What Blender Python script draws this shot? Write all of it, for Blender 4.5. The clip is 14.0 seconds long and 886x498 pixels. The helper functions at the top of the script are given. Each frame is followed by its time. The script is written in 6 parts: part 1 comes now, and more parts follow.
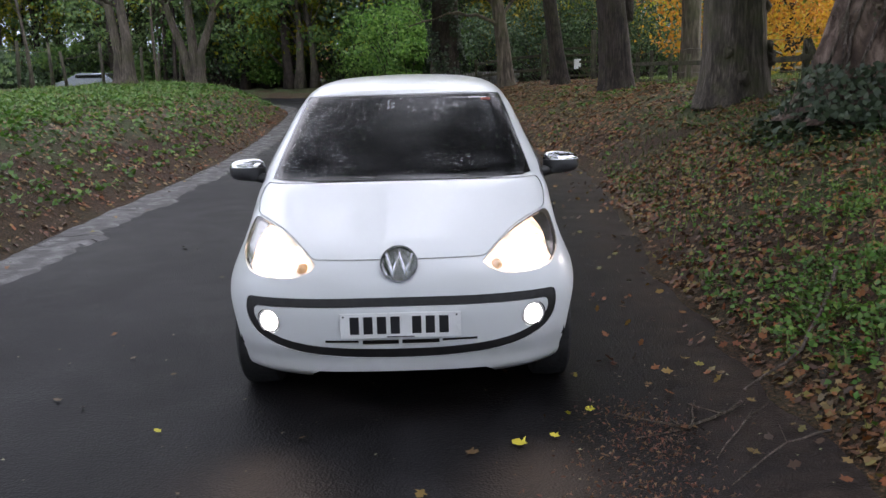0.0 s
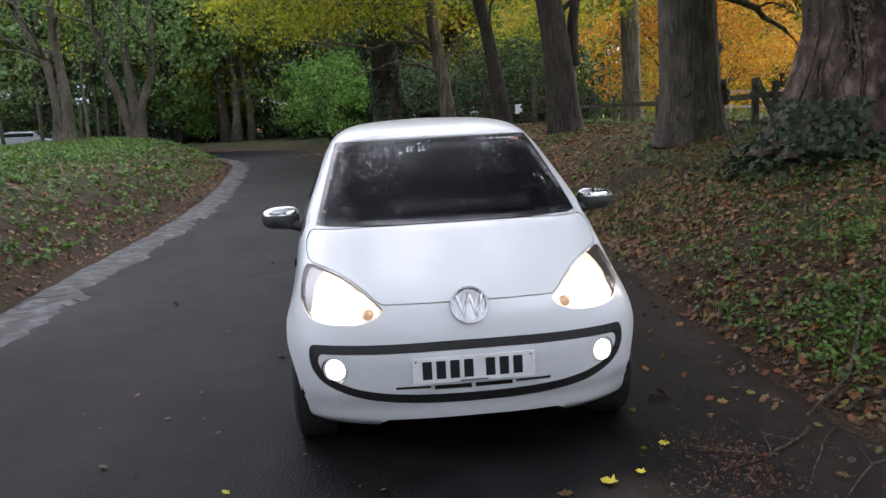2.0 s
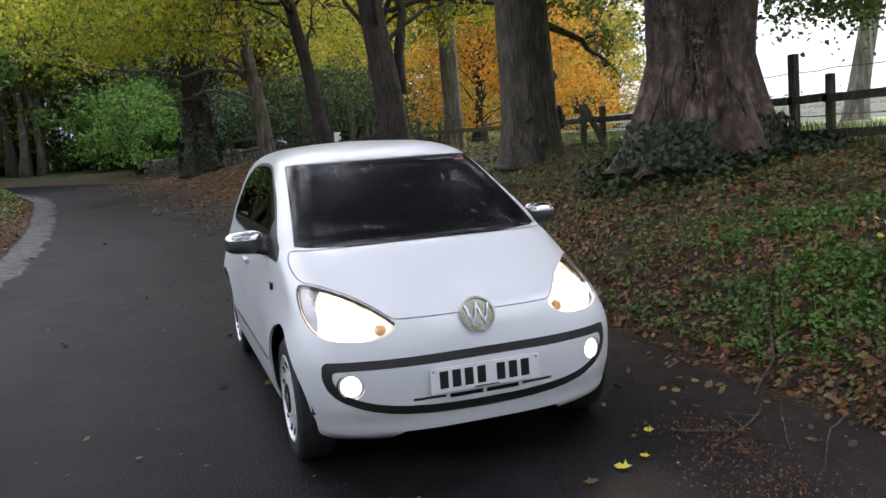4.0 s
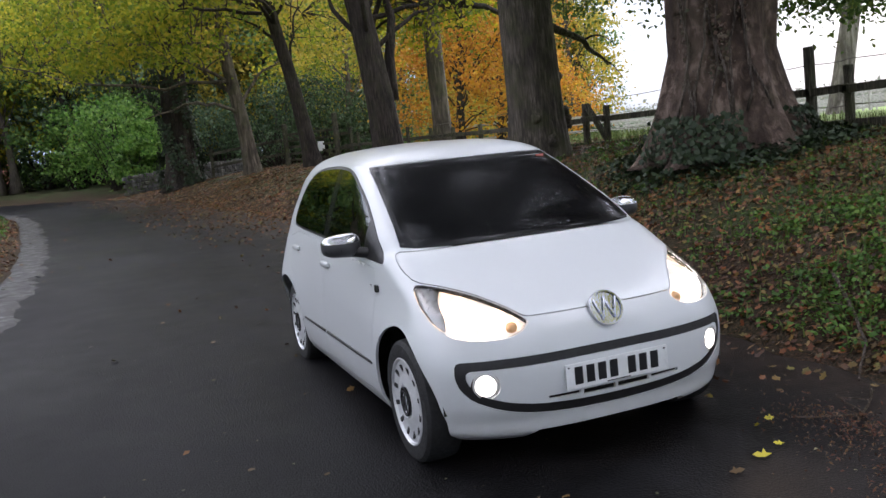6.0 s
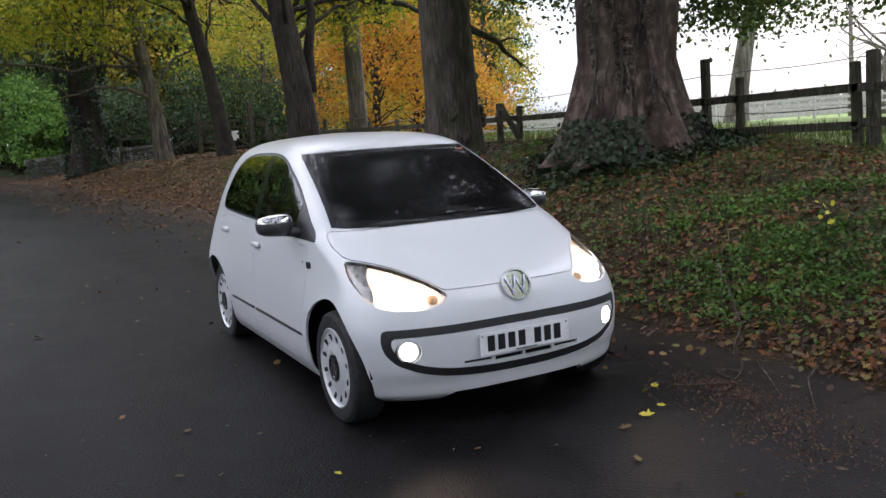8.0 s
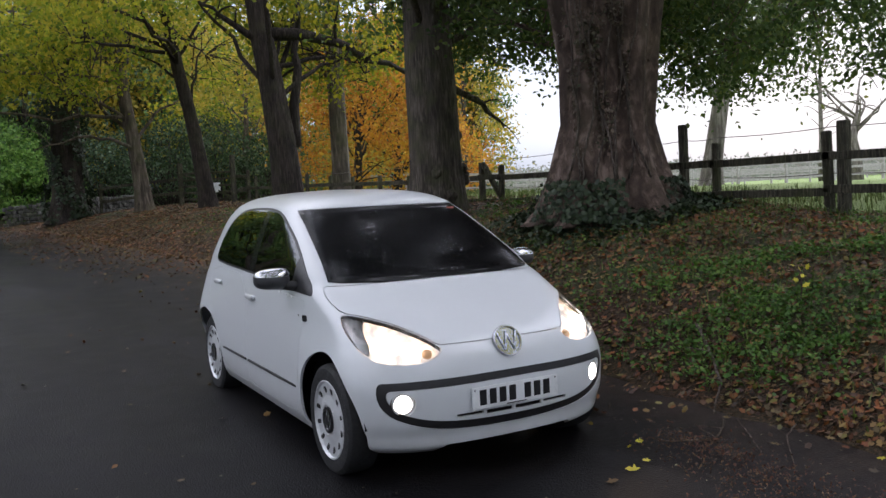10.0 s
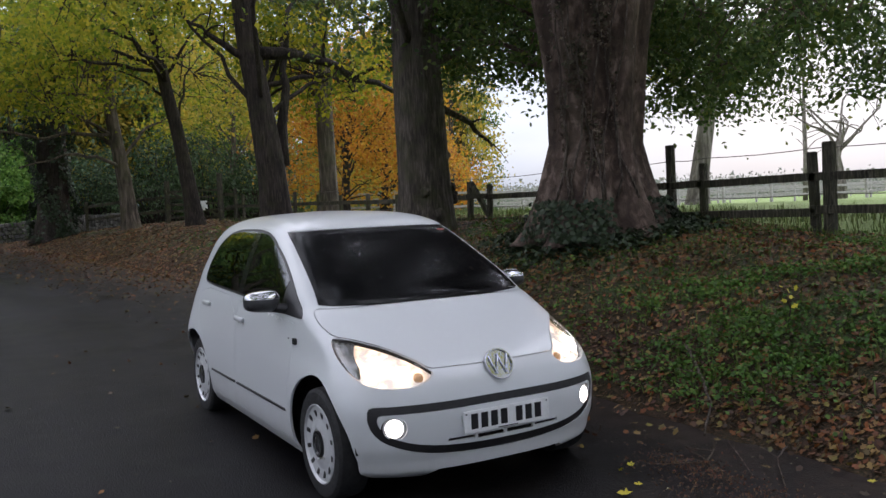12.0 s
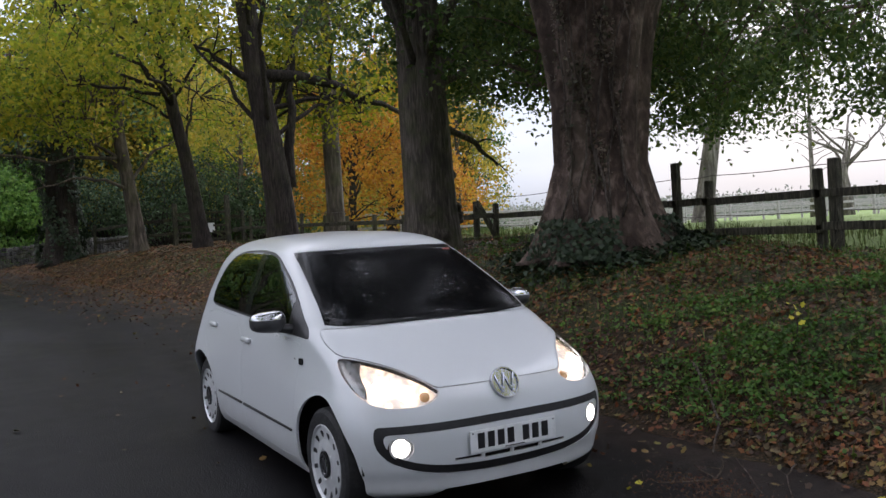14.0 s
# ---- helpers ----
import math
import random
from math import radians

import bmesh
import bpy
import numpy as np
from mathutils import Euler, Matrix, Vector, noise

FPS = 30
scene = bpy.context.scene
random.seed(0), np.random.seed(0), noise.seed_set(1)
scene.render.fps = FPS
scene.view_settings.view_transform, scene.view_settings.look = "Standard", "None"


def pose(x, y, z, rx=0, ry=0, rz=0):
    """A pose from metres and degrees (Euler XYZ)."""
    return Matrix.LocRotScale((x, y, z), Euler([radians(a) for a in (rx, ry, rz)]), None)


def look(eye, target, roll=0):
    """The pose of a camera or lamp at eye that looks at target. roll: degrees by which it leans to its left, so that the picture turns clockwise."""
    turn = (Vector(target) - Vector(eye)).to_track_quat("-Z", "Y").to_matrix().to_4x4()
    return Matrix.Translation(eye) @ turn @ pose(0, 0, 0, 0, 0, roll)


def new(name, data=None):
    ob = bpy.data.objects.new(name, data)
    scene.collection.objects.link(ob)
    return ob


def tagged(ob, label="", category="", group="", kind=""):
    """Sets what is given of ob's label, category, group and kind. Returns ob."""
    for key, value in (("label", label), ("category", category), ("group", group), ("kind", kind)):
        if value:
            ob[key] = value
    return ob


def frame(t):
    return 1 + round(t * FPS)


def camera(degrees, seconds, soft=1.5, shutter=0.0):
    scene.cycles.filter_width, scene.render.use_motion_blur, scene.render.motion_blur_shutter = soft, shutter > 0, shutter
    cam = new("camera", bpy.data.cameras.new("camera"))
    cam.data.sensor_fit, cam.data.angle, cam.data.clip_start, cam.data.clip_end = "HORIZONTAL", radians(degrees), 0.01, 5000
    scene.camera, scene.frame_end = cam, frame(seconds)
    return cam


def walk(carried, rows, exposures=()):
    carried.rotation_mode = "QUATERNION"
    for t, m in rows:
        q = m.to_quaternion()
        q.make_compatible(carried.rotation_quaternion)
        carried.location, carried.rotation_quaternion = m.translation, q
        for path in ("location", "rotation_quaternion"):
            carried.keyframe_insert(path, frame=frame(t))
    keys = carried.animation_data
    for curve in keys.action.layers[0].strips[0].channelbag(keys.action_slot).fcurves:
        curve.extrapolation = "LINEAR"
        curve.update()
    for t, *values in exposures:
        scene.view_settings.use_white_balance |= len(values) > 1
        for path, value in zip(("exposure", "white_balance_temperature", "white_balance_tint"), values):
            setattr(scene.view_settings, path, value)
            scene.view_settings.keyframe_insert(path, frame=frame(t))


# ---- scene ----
cam = camera(55.4, 14.0)
PATH = [
    (0, (0.161, -3.506, 1.465), (0.178, -1.545, 1.072), -1.5),
    (0.5, (0.071, -3.607, 1.453), (0.09, -1.636, 1.113), -1.8),
    (1, (-0.062, -3.692, 1.461), (-0.028, -1.713, 1.174), -0.6),
    (1.5, (-0.218, -3.592, 1.442), (-0.141, -1.613, 1.162), -0.9),
    (2, (-0.415, -3.431, 1.45), (-0.236, -1.46, 1.161), -3.1),
    (2.5, (-0.6, -3.347, 1.425), (-0.221, -1.401, 1.157), -3.4),
    (3, (-0.85, -3.404, 1.464), (-0.313, -1.496, 1.2), -2.8),
    (5.5, (-1.835, -3.239, 1.457), (-1.134, -1.381, 1.222), -5.3),
    (6, (-1.95, -3.105, 1.468), (-1.237, -1.252, 1.226), -5.8),
    (6.5, (-2.028, -3.087, 1.456), (-1.288, -1.243, 1.232), -5.4),
    (7, (-2.17, -3.204, 1.455), (-1.357, -1.392, 1.218), -5.4),
    (7.5, (-2.231, -3.317, 1.462), (-1.363, -1.533, 1.207), -4.7),
    (8, (-2.189, -3.458, 1.449), (-1.286, -1.693, 1.181), -3.7),
    (10.5, (-2.361, -3.551, 1.492), (-1.39, -1.806, 1.382), -2.5),
    (11, (-2.346, -3.534, 1.501), (-1.365, -1.794, 1.404), -2.6),
    (11.5, (-2.351, -3.526, 1.499), (-1.364, -1.79, 1.401), -2.5),
    (12, (-2.357, -3.535, 1.507), (-1.364, -1.803, 1.406), -2.4),
    (12.5, (-2.372, -3.537, 1.509), (-1.373, -1.807, 1.417), -2.0),
    (13, (-2.357, -3.534, 1.501), (-1.358, -1.803, 1.443), -2.2),
    (13.5, (-2.351, -3.552, 1.506), (-1.36, -1.816, 1.45), -2.6),
    (14, (-2.356, -3.553, 1.503), (-1.374, -1.811, 1.45), -2.9),
]
walk(cam, [(t, look(eye, target, roll)) for t, eye, target, roll in PATH], [(0.0, 1.44, 6550, 24), (3.0, 1.44, 6550, 24), (5.5, 1.38, 6550, 24), (8.0, 1.30, 6550, 24), (10.5, 0.98, 6500, 24), (14.0, 0.86, 6500, 24)])

# ---------- light ----------
SUN_AZ, SUN_EL = 52.0, 14.0      # degrees clockwise from +y, and up
world = bpy.data.worlds.new("overcast_sky")
scene.world = world
world.use_nodes = True
wn, wl = world.node_tree.nodes, world.node_tree.links
wn.clear()
sky = wn.new("ShaderNodeTexSky")
sky.sky_type = "NISHITA"
sky.sun_disc = False
sky.sun_elevation, sky.sun_rotation = radians(SUN_EL), radians(SUN_AZ)
sky.air_density, sky.dust_density = 1.2, 2.0
w_co = wn.new("ShaderNodeTexCoord")
w_map = wn.new("ShaderNodeMapping")
w_map.inputs["Scale"].default_value = (1.2, 1.2, 4.0)
w_noise = wn.new("ShaderNodeTexNoise")
w_noise.inputs["Scale"].default_value, w_noise.inputs["Detail"].default_value = 1.8, 6.0
w_ramp = wn.new("ShaderNodeValToRGB")
w_ramp.color_ramp.elements[0].position, w_ramp.color_ramp.elements[1].position = 0.35, 0.68
w_ramp.color_ramp.elements[0].color = (5.3, 6.35, 7.5, 1)
w_ramp.color_ramp.elements[1].color = (8.2, 8.85, 9.6, 1)
w_mix = wn.new("ShaderNodeMix")
w_mix.data_type = "RGBA"
w_mix.inputs["Factor"].default_value = 0.93
w_bg = wn.new("ShaderNodeBackground")
w_bg.inputs["Strength"].default_value = 0.12
w_out = wn.new("ShaderNodeOutputWorld")
wl.new(w_co.outputs["Generated"], w_map.inputs["Vector"])
wl.new(w_map.outputs["Vector"], w_noise.inputs["Vector"])
wl.new(w_noise.outputs["Fac"], w_ramp.inputs["Fac"])
wl.new(sky.outputs["Color"], w_mix.inputs["A"])
wl.new(w_ramp.outputs["Color"], w_mix.inputs["B"])
w_sep = wn.new("ShaderNodeSeparateXYZ")
w_grad = wn.new("ShaderNodeMapRange")
w_grad.inputs["From Min"].default_value, w_grad.inputs["From Max"].default_value = 0.0, 0.7
w_grad.inputs["To Min"].default_value, w_grad.inputs["To Max"].default_value = 0.40, 1.5
w_mul = wn.new("ShaderNodeVectorMath")
w_mul.operation = "SCALE"
wl.new(w_co.outputs["Generated"], w_sep.inputs[0])
wl.new(w_sep.outputs["Z"], w_grad.inputs["Value"])
wl.new(w_mix.outputs["Result"], w_mul.inputs[0])
wl.new(w_grad.outputs["Result"], w_mul.inputs["Scale"])
w_hue = wn.new("ShaderNodeValToRGB")
w_hue.color_ramp.elements[0].position, w_hue.color_ramp.elements[1].position = 0.05, 0.45
w_hue.color_ramp.elements[0].color = (0.88, 1.0, 1.06, 1)
w_hue.color_ramp.elements[1].color = (1.0, 0.985, 0.95, 1)
w_tone = wn.new("ShaderNodeVectorMath")
w_tone.operation = "MULTIPLY"
wl.new(w_sep.outputs["Z"], w_hue.inputs["Fac"])
wl.new(w_mul.outputs["Vector"], w_tone.inputs[0])
wl.new(w_hue.outputs["Color"], w_tone.inputs[1])
wl.new(w_tone.outputs["Vector"], w_bg.inputs["Color"])
wl.new(w_bg.outputs["Background"], w_out.inputs["Surface"])

sun_data = bpy.data.lights.new("sun", "SUN")
sun_data.energy, sun_data.angle, sun_data.color = 0.6, radians(20), (1.0, 0.93, 0.84)
sun_at = Vector((math.sin(radians(SUN_AZ)) * math.cos(radians(SUN_EL)), math.cos(radians(SUN_AZ)) * math.cos(radians(SUN_EL)), math.sin(radians(SUN_EL))))
new("sun", sun_data).matrix_world = look(sun_at * 60, (0, 0, 0))


for lx, ly, lz, watts, spread in ((-.63, .16, .71, 4.0, 75), (.63, .16, .71, 4.0, 75), (-.585, .03, .44, 4.0, 110), (.585, .03, .44, 4.0, 110)):
    beam = bpy.data.lights.new("lamp_beam", "SPOT")
    beam.energy, beam.color, beam.spot_size, beam.spot_blend, beam.shadow_soft_size = watts, (1.0, 0.78, 0.55), radians(spread), 1.0, 0.04
    new("lamp_beam", beam).matrix_world = look((lx, ly - .08, lz), (lx * 1.5, ly - 2.6, -.35))


# ---------- materials ----------
class Nodes:
    """A small wrapper that builds a Principled material node by node."""

    def __init__(self, name):
        self.mat = bpy.data.materials.new(name)
        self.mat.use_nodes = True
        self.n, self.l = self.mat.node_tree.nodes, self.mat.node_tree.links
        self.n.clear()
        self.out = self.n.new("ShaderNodeOutputMaterial")
        self.bsdf = self.n.new("ShaderNodeBsdfPrincipled")
        self.l.new(self.bsdf.outputs[0], self.out.inputs["Surface"])
        self.co = self.n.new("ShaderNodeTexCoord").outputs["Object"]

    def put(self, socket, value):
        if isinstance(value, bpy.types.NodeSocket):
            self.l.new(value, socket)
        else:
            socket.default_value = value

    def stretch(self, sx, sy, sz):
        m = self.n.new("ShaderNodeMapping")
        m.inputs["Scale"].default_value = (sx, sy, sz)
        self.l.new(self.co, m.inputs["Vector"])
        return m.outputs["Vector"]

    def noise(self, scale, detail=5.0, rough=0.55, vector=None, distortion=0.0):
        t = self.n.new("ShaderNodeTexNoise")
        t.inputs["Scale"].default_value, t.inputs["Detail"].default_value = scale, detail
        t.inputs["Roughness"].default_value, t.inputs["Distortion"].default_value = rough, distortion
        self.l.new(vector or self.co, t.inputs["Vector"])
        return t.outputs["Fac"]

    def cells(self, scale, out="Distance", vector=None):
        t = self.n.new("ShaderNodeTexVoronoi")
        t.inputs["Scale"].default_value = scale
        self.l.new(vector or self.co, t.inputs["Vector"])
        return t.outputs[out]

    def ramp(self, fac, *stops):
        r = self.n.new("ShaderNodeValToRGB")
        e = r.color_ramp.elements
        while len(e) < len(stops):
            e.new(0.5)
        for k, (p, c) in enumerate(stops):
            e[k].position = p
            e[k].color = (c, c, c, 1) if isinstance(c, (int, float)) else (*c, 1)
        self.l.new(fac, r.inputs["Fac"])
        return r.outputs["Color"]

    def mix(self, fac, a, b, blend="MIX"):
        m = self.n.new("ShaderNodeMix")
        m.data_type, m.blend_type = "RGBA", blend
        self.put(m.inputs["Factor"], fac)
        self.put(m.inputs["A"], a if isinstance(a, bpy.types.NodeSocket) else (*a, 1))
        self.put(m.inputs["B"], b if isinstance(b, bpy.types.NodeSocket) else (*b, 1))
        return m.outputs["Result"]

    def attribute(self, name):
        a = self.n.new("ShaderNodeAttribute")
        a.attribute_name = name
        return a.outputs["Fac"]

    def island(self):
        return self.n.new("ShaderNodeNewGeometry").outputs["Random Per Island"]

    def object_random(self):
        return self.n.new("ShaderNodeObjectInfo").outputs["Random"]

    def maths(self, op, a, b):
        m = self.n.new("ShaderNodeMath")
        m.operation = op
        self.put(m.inputs[0], a)
        self.put(m.inputs[1], b)
        return m.outputs[0]

    def bump(self, height, strength=0.4, distance=0.02, under=None):
        b = self.n.new("ShaderNodeBump")
        b.inputs["Strength"].default_value, b.inputs["Distance"].default_value = strength, distance
        self.l.new(height, b.inputs["Height"])
        if under:
            self.l.new(under, b.inputs["Normal"])
        self.l.new(b.outputs["Normal"], self.bsdf.inputs["Normal"])
        return b.outputs["Normal"]

    def done(self, color=None, rough=None, metal=0.0, coat=0.0, spec=None):
        if color is not None:
            self.put(self.bsdf.inputs["Base Color"], color if isinstance(color, bpy.types.NodeSocket) else (*color, 1))
        if rough is not None:
            self.put(self.bsdf.inputs["Roughness"], rough)
        self.bsdf.inputs["Metallic"].default_value = metal
        self.bsdf.inputs["Coat Weight"].default_value = coat
        self.bsdf.inputs["Coat Roughness"].default_value = 0.04
        if spec is not None:
            self.bsdf.inputs["Specular IOR Level"].default_value = spec
        return self.mat


def asphalt_material():
    m = Nodes("wet_asphalt")
    big, mid, grit = m.noise(0.35, 4), m.noise(3.0, 6), m.cells(95.0)
    patch = m.ramp(big, (0.38, (0.0048, 0.0046, 0.0054)), (0.62, (0.0114, 0.0110, 0.0122)))
    lanes = m.noise(1.3, 4, 0.5, m.stretch(1.0, 0.12, 1.0))
    wear = m.mix(1.0, m.ramp(mid, (0.35, 0.6), (0.7, 1.35)), m.ramp(lanes, (0.35, 0.65), (0.68, 1.5)), "MULTIPLY")
    stones = m.ramp(grit, (0.04, 2.4), (0.3, 0.75))
    col = m.mix(1.0, m.mix(1.0, patch, wear, "MULTIPLY"), stones, "MULTIPLY")
    dirt = m.ramp(m.attribute("dirt"), (0.0, 0.0), (1.0, 1.0))
    mud = m.ramp(m.noise(9.0, 7), (0.3, (0.012, 0.0085, 0.0075)), (0.7, (0.036, 0.025, 0.020)))
    edge = m.maths("MULTIPLY", dirt, m.ramp(m.noise(2.2, 6), (0.3, 0.45), (0.6, 1.0)))
    col = m.mix(edge, col, mud)
    m.bump(m.maths("ADD", grit, m.maths("MULTIPLY", m.noise(40.0, 3), 0.8)), 0.5, 0.006)
    return m.done(col, m.ramp(m.maths("ADD", big, m.maths("MULTIPLY", mid, 0.5)), (0.55, 0.42), (0.95, 0.62)), spec=0.10)


def earth_material():
    m = Nodes("leafy_verge_earth")
    a, b, c = m.noise(1.1, 6), m.noise(11.0, 7), m.noise(55.0, 5)
    soil = m.ramp(c, (0.34, (0.010, 0.007, 0.005)), (0.5, (0.035, 0.020, 0.013)), (0.64, (0.09, 0.045, 0.024)), (0.75, (0.14, 0.085, 0.045)))
    moss = m.ramp(c, (0.3, (0.018, 0.03, 0.010)), (0.7, (0.06, 0.085, 0.03)))
    green = m.maths("MULTIPLY", m.attribute("green"), m.ramp(a, (0.38, 0.15), (0.6, 1.0)))
    col = m.mix(green, soil, moss)
    field = m.ramp(m.noise(0.6, 6), (0.3, (0.15, 0.23, 0.065)), (0.7, (0.24, 0.32, 0.11)))
    col = m.mix(m.attribute("field"), col, field)
    m.bump(m.maths("ADD", b, c), 0.9, 0.04)
    return m.done(col, 0.9, spec=0.2)


def silt_material():
    m = Nodes("road_edge_silt")
    a, b = m.noise(5.0, 7), m.noise(42.0, 4)
    col = m.ramp(a, (0.40, (0.007, 0.006, 0.0055)), (0.56, (0.017, 0.0155, 0.0145)), (0.80, (0.042, 0.040, 0.039)))
    m.bump(m.maths("ADD", a, m.maths("MULTIPLY", b, 0.4)), 0.7, 0.02)
    return m.done(col, m.ramp(a, (0.3, 0.25), (0.6, 0.75)))


def bark_material(name, dark, light, moss=0.0, ridge=26.0, long=0.13):
    m = Nodes(name)
    v = m.stretch(1, 1, long)
    ridges = m.noise(ridge, 6, 0.6, v, 0.4)
    fine, blotch = m.noise(70.0, 4), m.noise(1.6, 5)
    col = m.ramp(ridges, (0.32, tuple(0.4 * c for c in dark)), (0.5, dark), (0.68, light))
    col = m.mix(m.ramp(blotch, (0.45, 0.0), (0.7, 0.5)), col, tuple(0.6 * (a + b) for a, b in zip(dark, light)))
    col = m.mix(m.ramp(m.noise(3.1, 4, 0.5, m.stretch(1, 1, 0.5)), (0.36, 0.65), (0.52, 0.0)), col, tuple(0.5 * c for c in dark))
    if moss:
        col = m.mix(m.ramp(m.noise(2.6, 6), (0.48, 0.0), (0.68, moss)), col, (0.075, 0.085, 0.03))
    m.bump(m.maths("ADD", m.maths("MULTIPLY", ridges, 1.0), m.maths("MULTIPLY", fine, 0.25)), 1.0, 0.05)
    return m.done(col, 0.88, spec=0.25)


def leaf_material(name, *colors, glow=0.45):
    m = Nodes(name)
    stops = [(k / max(1, len(colors) - 1), c) for k, c in enumerate(colors)]
    col = m.ramp(m.island(), *stops)
    mot = m.mix(m.ramp(m.noise(0.9, 4), (0.38, 0.0), (0.62, 0.8)), col, m.mix(1.0, col, (0.5, 0.66, 0.5), "MULTIPLY"))
    m.done(mot, 0.55, spec=0.35)
    if glow:
        tr = m.n.new("ShaderNodeBsdfTranslucent")
        m.l.new(mot, tr.inputs["Color"])
        mx = m.n.new("ShaderNodeMixShader")
        mx.inputs[0].default_value = glow
        m.l.new(m.bsdf.outputs[0], mx.inputs[1])
        m.l.new(tr.outputs[0], mx.inputs[2])
        m.l.new(mx.outputs[0], m.out.inputs["Surface"])
    return m.mat


def plain_material(name, color, rough, metal=0.0, coat=0.0, vary=0.15, scale=14.0, relief=0.0):
    m = Nodes(name)
    n = m.noise(scale, 5)
    col = m.ramp(n, (0.3, tuple(c * (1 - vary) for c in color)), (0.7, tuple(min(1, c * (1 + vary)) for c in color)))
    if relief:
        m.bump(m.noise(scale * 12, 4), relief, 0.004)
    return m.done(col, m.ramp(m.noise(scale * 3, 4), (0.3, max(0.02, rough * 0.85)), (0.7, min(1, rough * 1.15))), metal, coat)


def paint_material():
    m = Nodes("white_car_paint")
    film = m.noise(2.3, 6)
    zc = m.n.new("ShaderNodeSeparateXYZ")
    m.l.new(m.co, zc.inputs[0])
    spray = m.ramp(m.maths("ADD", zc.outputs["Z"], m.maths("MULTIPLY", m.noise(7.0, 6), 0.25)), (0.25, 0.5), (0.5, 0.0))
    col = m.mix(m.ramp(film, (0.4, 0.0), (0.75, 0.12)), (0.63, 0.65, 0.66), (0.56, 0.57, 0.57))
    col = m.mix(spray, col, (0.42, 0.40, 0.38))
    return m.done(col, 0.32, 0.0, 0.5)


def glass_material(name, tint, rough=0.0, gloss_base=0.045):
    m = Nodes(name)
    m.n.remove(m.bsdf)
    tr, gl, fr, mx = (m.n.new("ShaderNode" + k) for k in ("BsdfTransparent", "BsdfGlossy", "LayerWeight", "MixShader"))
    tr.inputs["Color"].default_value = (*tint, 1)
    gl.inputs["Roughness"].default_value = rough
    gl.inputs["Color"].default_value = (0.95, 0.95, 0.95, 1)
    fr.inputs["Blend"].default_value = 0.5
    gloss = m.maths("ADD", m.maths("MULTIPLY", m.maths("POWER", fr.outputs["Facing"], 5.0), 0.85), gloss_base)
    m.l.new(gloss, mx.inputs[0])
    m.l.new(tr.outputs[0], mx.inputs[1])
    m.l.new(gl.outputs[0], mx.inputs[2])
    m.l.new(mx.outputs[0], m.out.inputs["Surface"])
    return m.mat


def glow_material(name, color, strength, facets=0.0):
    m = Nodes(name)
    m.bsdf.inputs["Emission Color"].default_value = (*color, 1)
    m.bsdf.inputs["Emission Strength"].default_value = strength
    if facets:
        m.l.new(m.maths("MULTIPLY", m.ramp(m.cells(facets), (0.15, 1.0), (0.7, 0.12)), strength), m.bsdf.inputs["Emission Strength"])
    return m.done((0.9, 0.9, 0.88), 0.2)


ASPHALT, EARTH, SILT = asphalt_material(), earth_material(), silt_material()
BARK_BIG = bark_material("fluted_brown_bark", (0.082, 0.055, 0.043), (0.24, 0.175, 0.142), 0.10, 9.0, 0.5)
BARK_GREY = bark_material("ridged_grey_bark", (0.075, 0.062, 0.05), (0.17, 0.145, 0.115), 0.5, 30.0)
BARK_DARK = bark_material("dark_wet_bark", (0.028, 0.021, 0.018), (0.07, 0.055, 0.045), 0.2, 24.0)
BARK_PALE = bark_material("pale_flaking_bark", (0.085, 0.068, 0.052), (0.22, 0.18, 0.14), 0.45, 14.0)
# pale bark of the field trees, lightened further to stand for haze
BARK_SILVER = bark_material("pale_hazed_bark", (0.15, 0.13, 0.11), (0.33, 0.30, 0.26), 0.3, 12.0)
WOOD_FENCE = bark_material("weathered_fence_timber", (0.06, 0.055, 0.04), (0.15, 0.135, 0.10), 0.6, 40.0)
TWIG = bark_material("grey_twig_bark", (0.08, 0.06, 0.05), (0.24, 0.20, 0.17), 0.2, 40.0)
LEAF_LIME = leaf_material("yellow_green_lime_leaves", (0.07, 0.12, 0.012), (0.22, 0.26, 0.02), (0.46, 0.38, 0.025), (0.11, 0.16, 0.014), (0.30, 0.30, 0.02), (0.55, 0.40, 0.03), glow=0.6)
LEAF_YELLOW = leaf_material("yellow_autumn_leaves", (0.28, 0.25, 0.05), (0.58, 0.40, 0.05), (0.40, 0.35, 0.07), (0.66, 0.44, 0.05), glow=0.55)
LEAF_ORANGE = leaf_material("orange_autumn_leaves", (0.55, 0.22, 0.03), (0.68, 0.34, 0.04), (0.45, 0.14, 0.025), (0.70, 0.42, 0.04), glow=0.55)
LEAF_GREEN = leaf_material("dull_green_leaves", (0.055, 0.12, 0.035), (0.12, 0.21, 0.055), (0.20, 0.29, 0.08), (0.08, 0.15, 0.045), glow=0.5)
LEAF_DARK = leaf_material("dark_evergreen_leaves", (0.03, 0.055, 0.025), (0.06, 0.105, 0.042), (0.095, 0.14, 0.065), glow=0.25)
# brighter copy of the lime leaves: the light on the canopy is in the colour
LEAF_LIME_LIT = leaf_material("lit_tone_lime_leaves", (0.112, 0.179, 0.0224), (0.314, 0.358, 0.0336), (0.56, 0.47, 0.0448), (0.179, 0.246, 0.0224), (0.627, 0.47, 0.0504), glow=0.65)
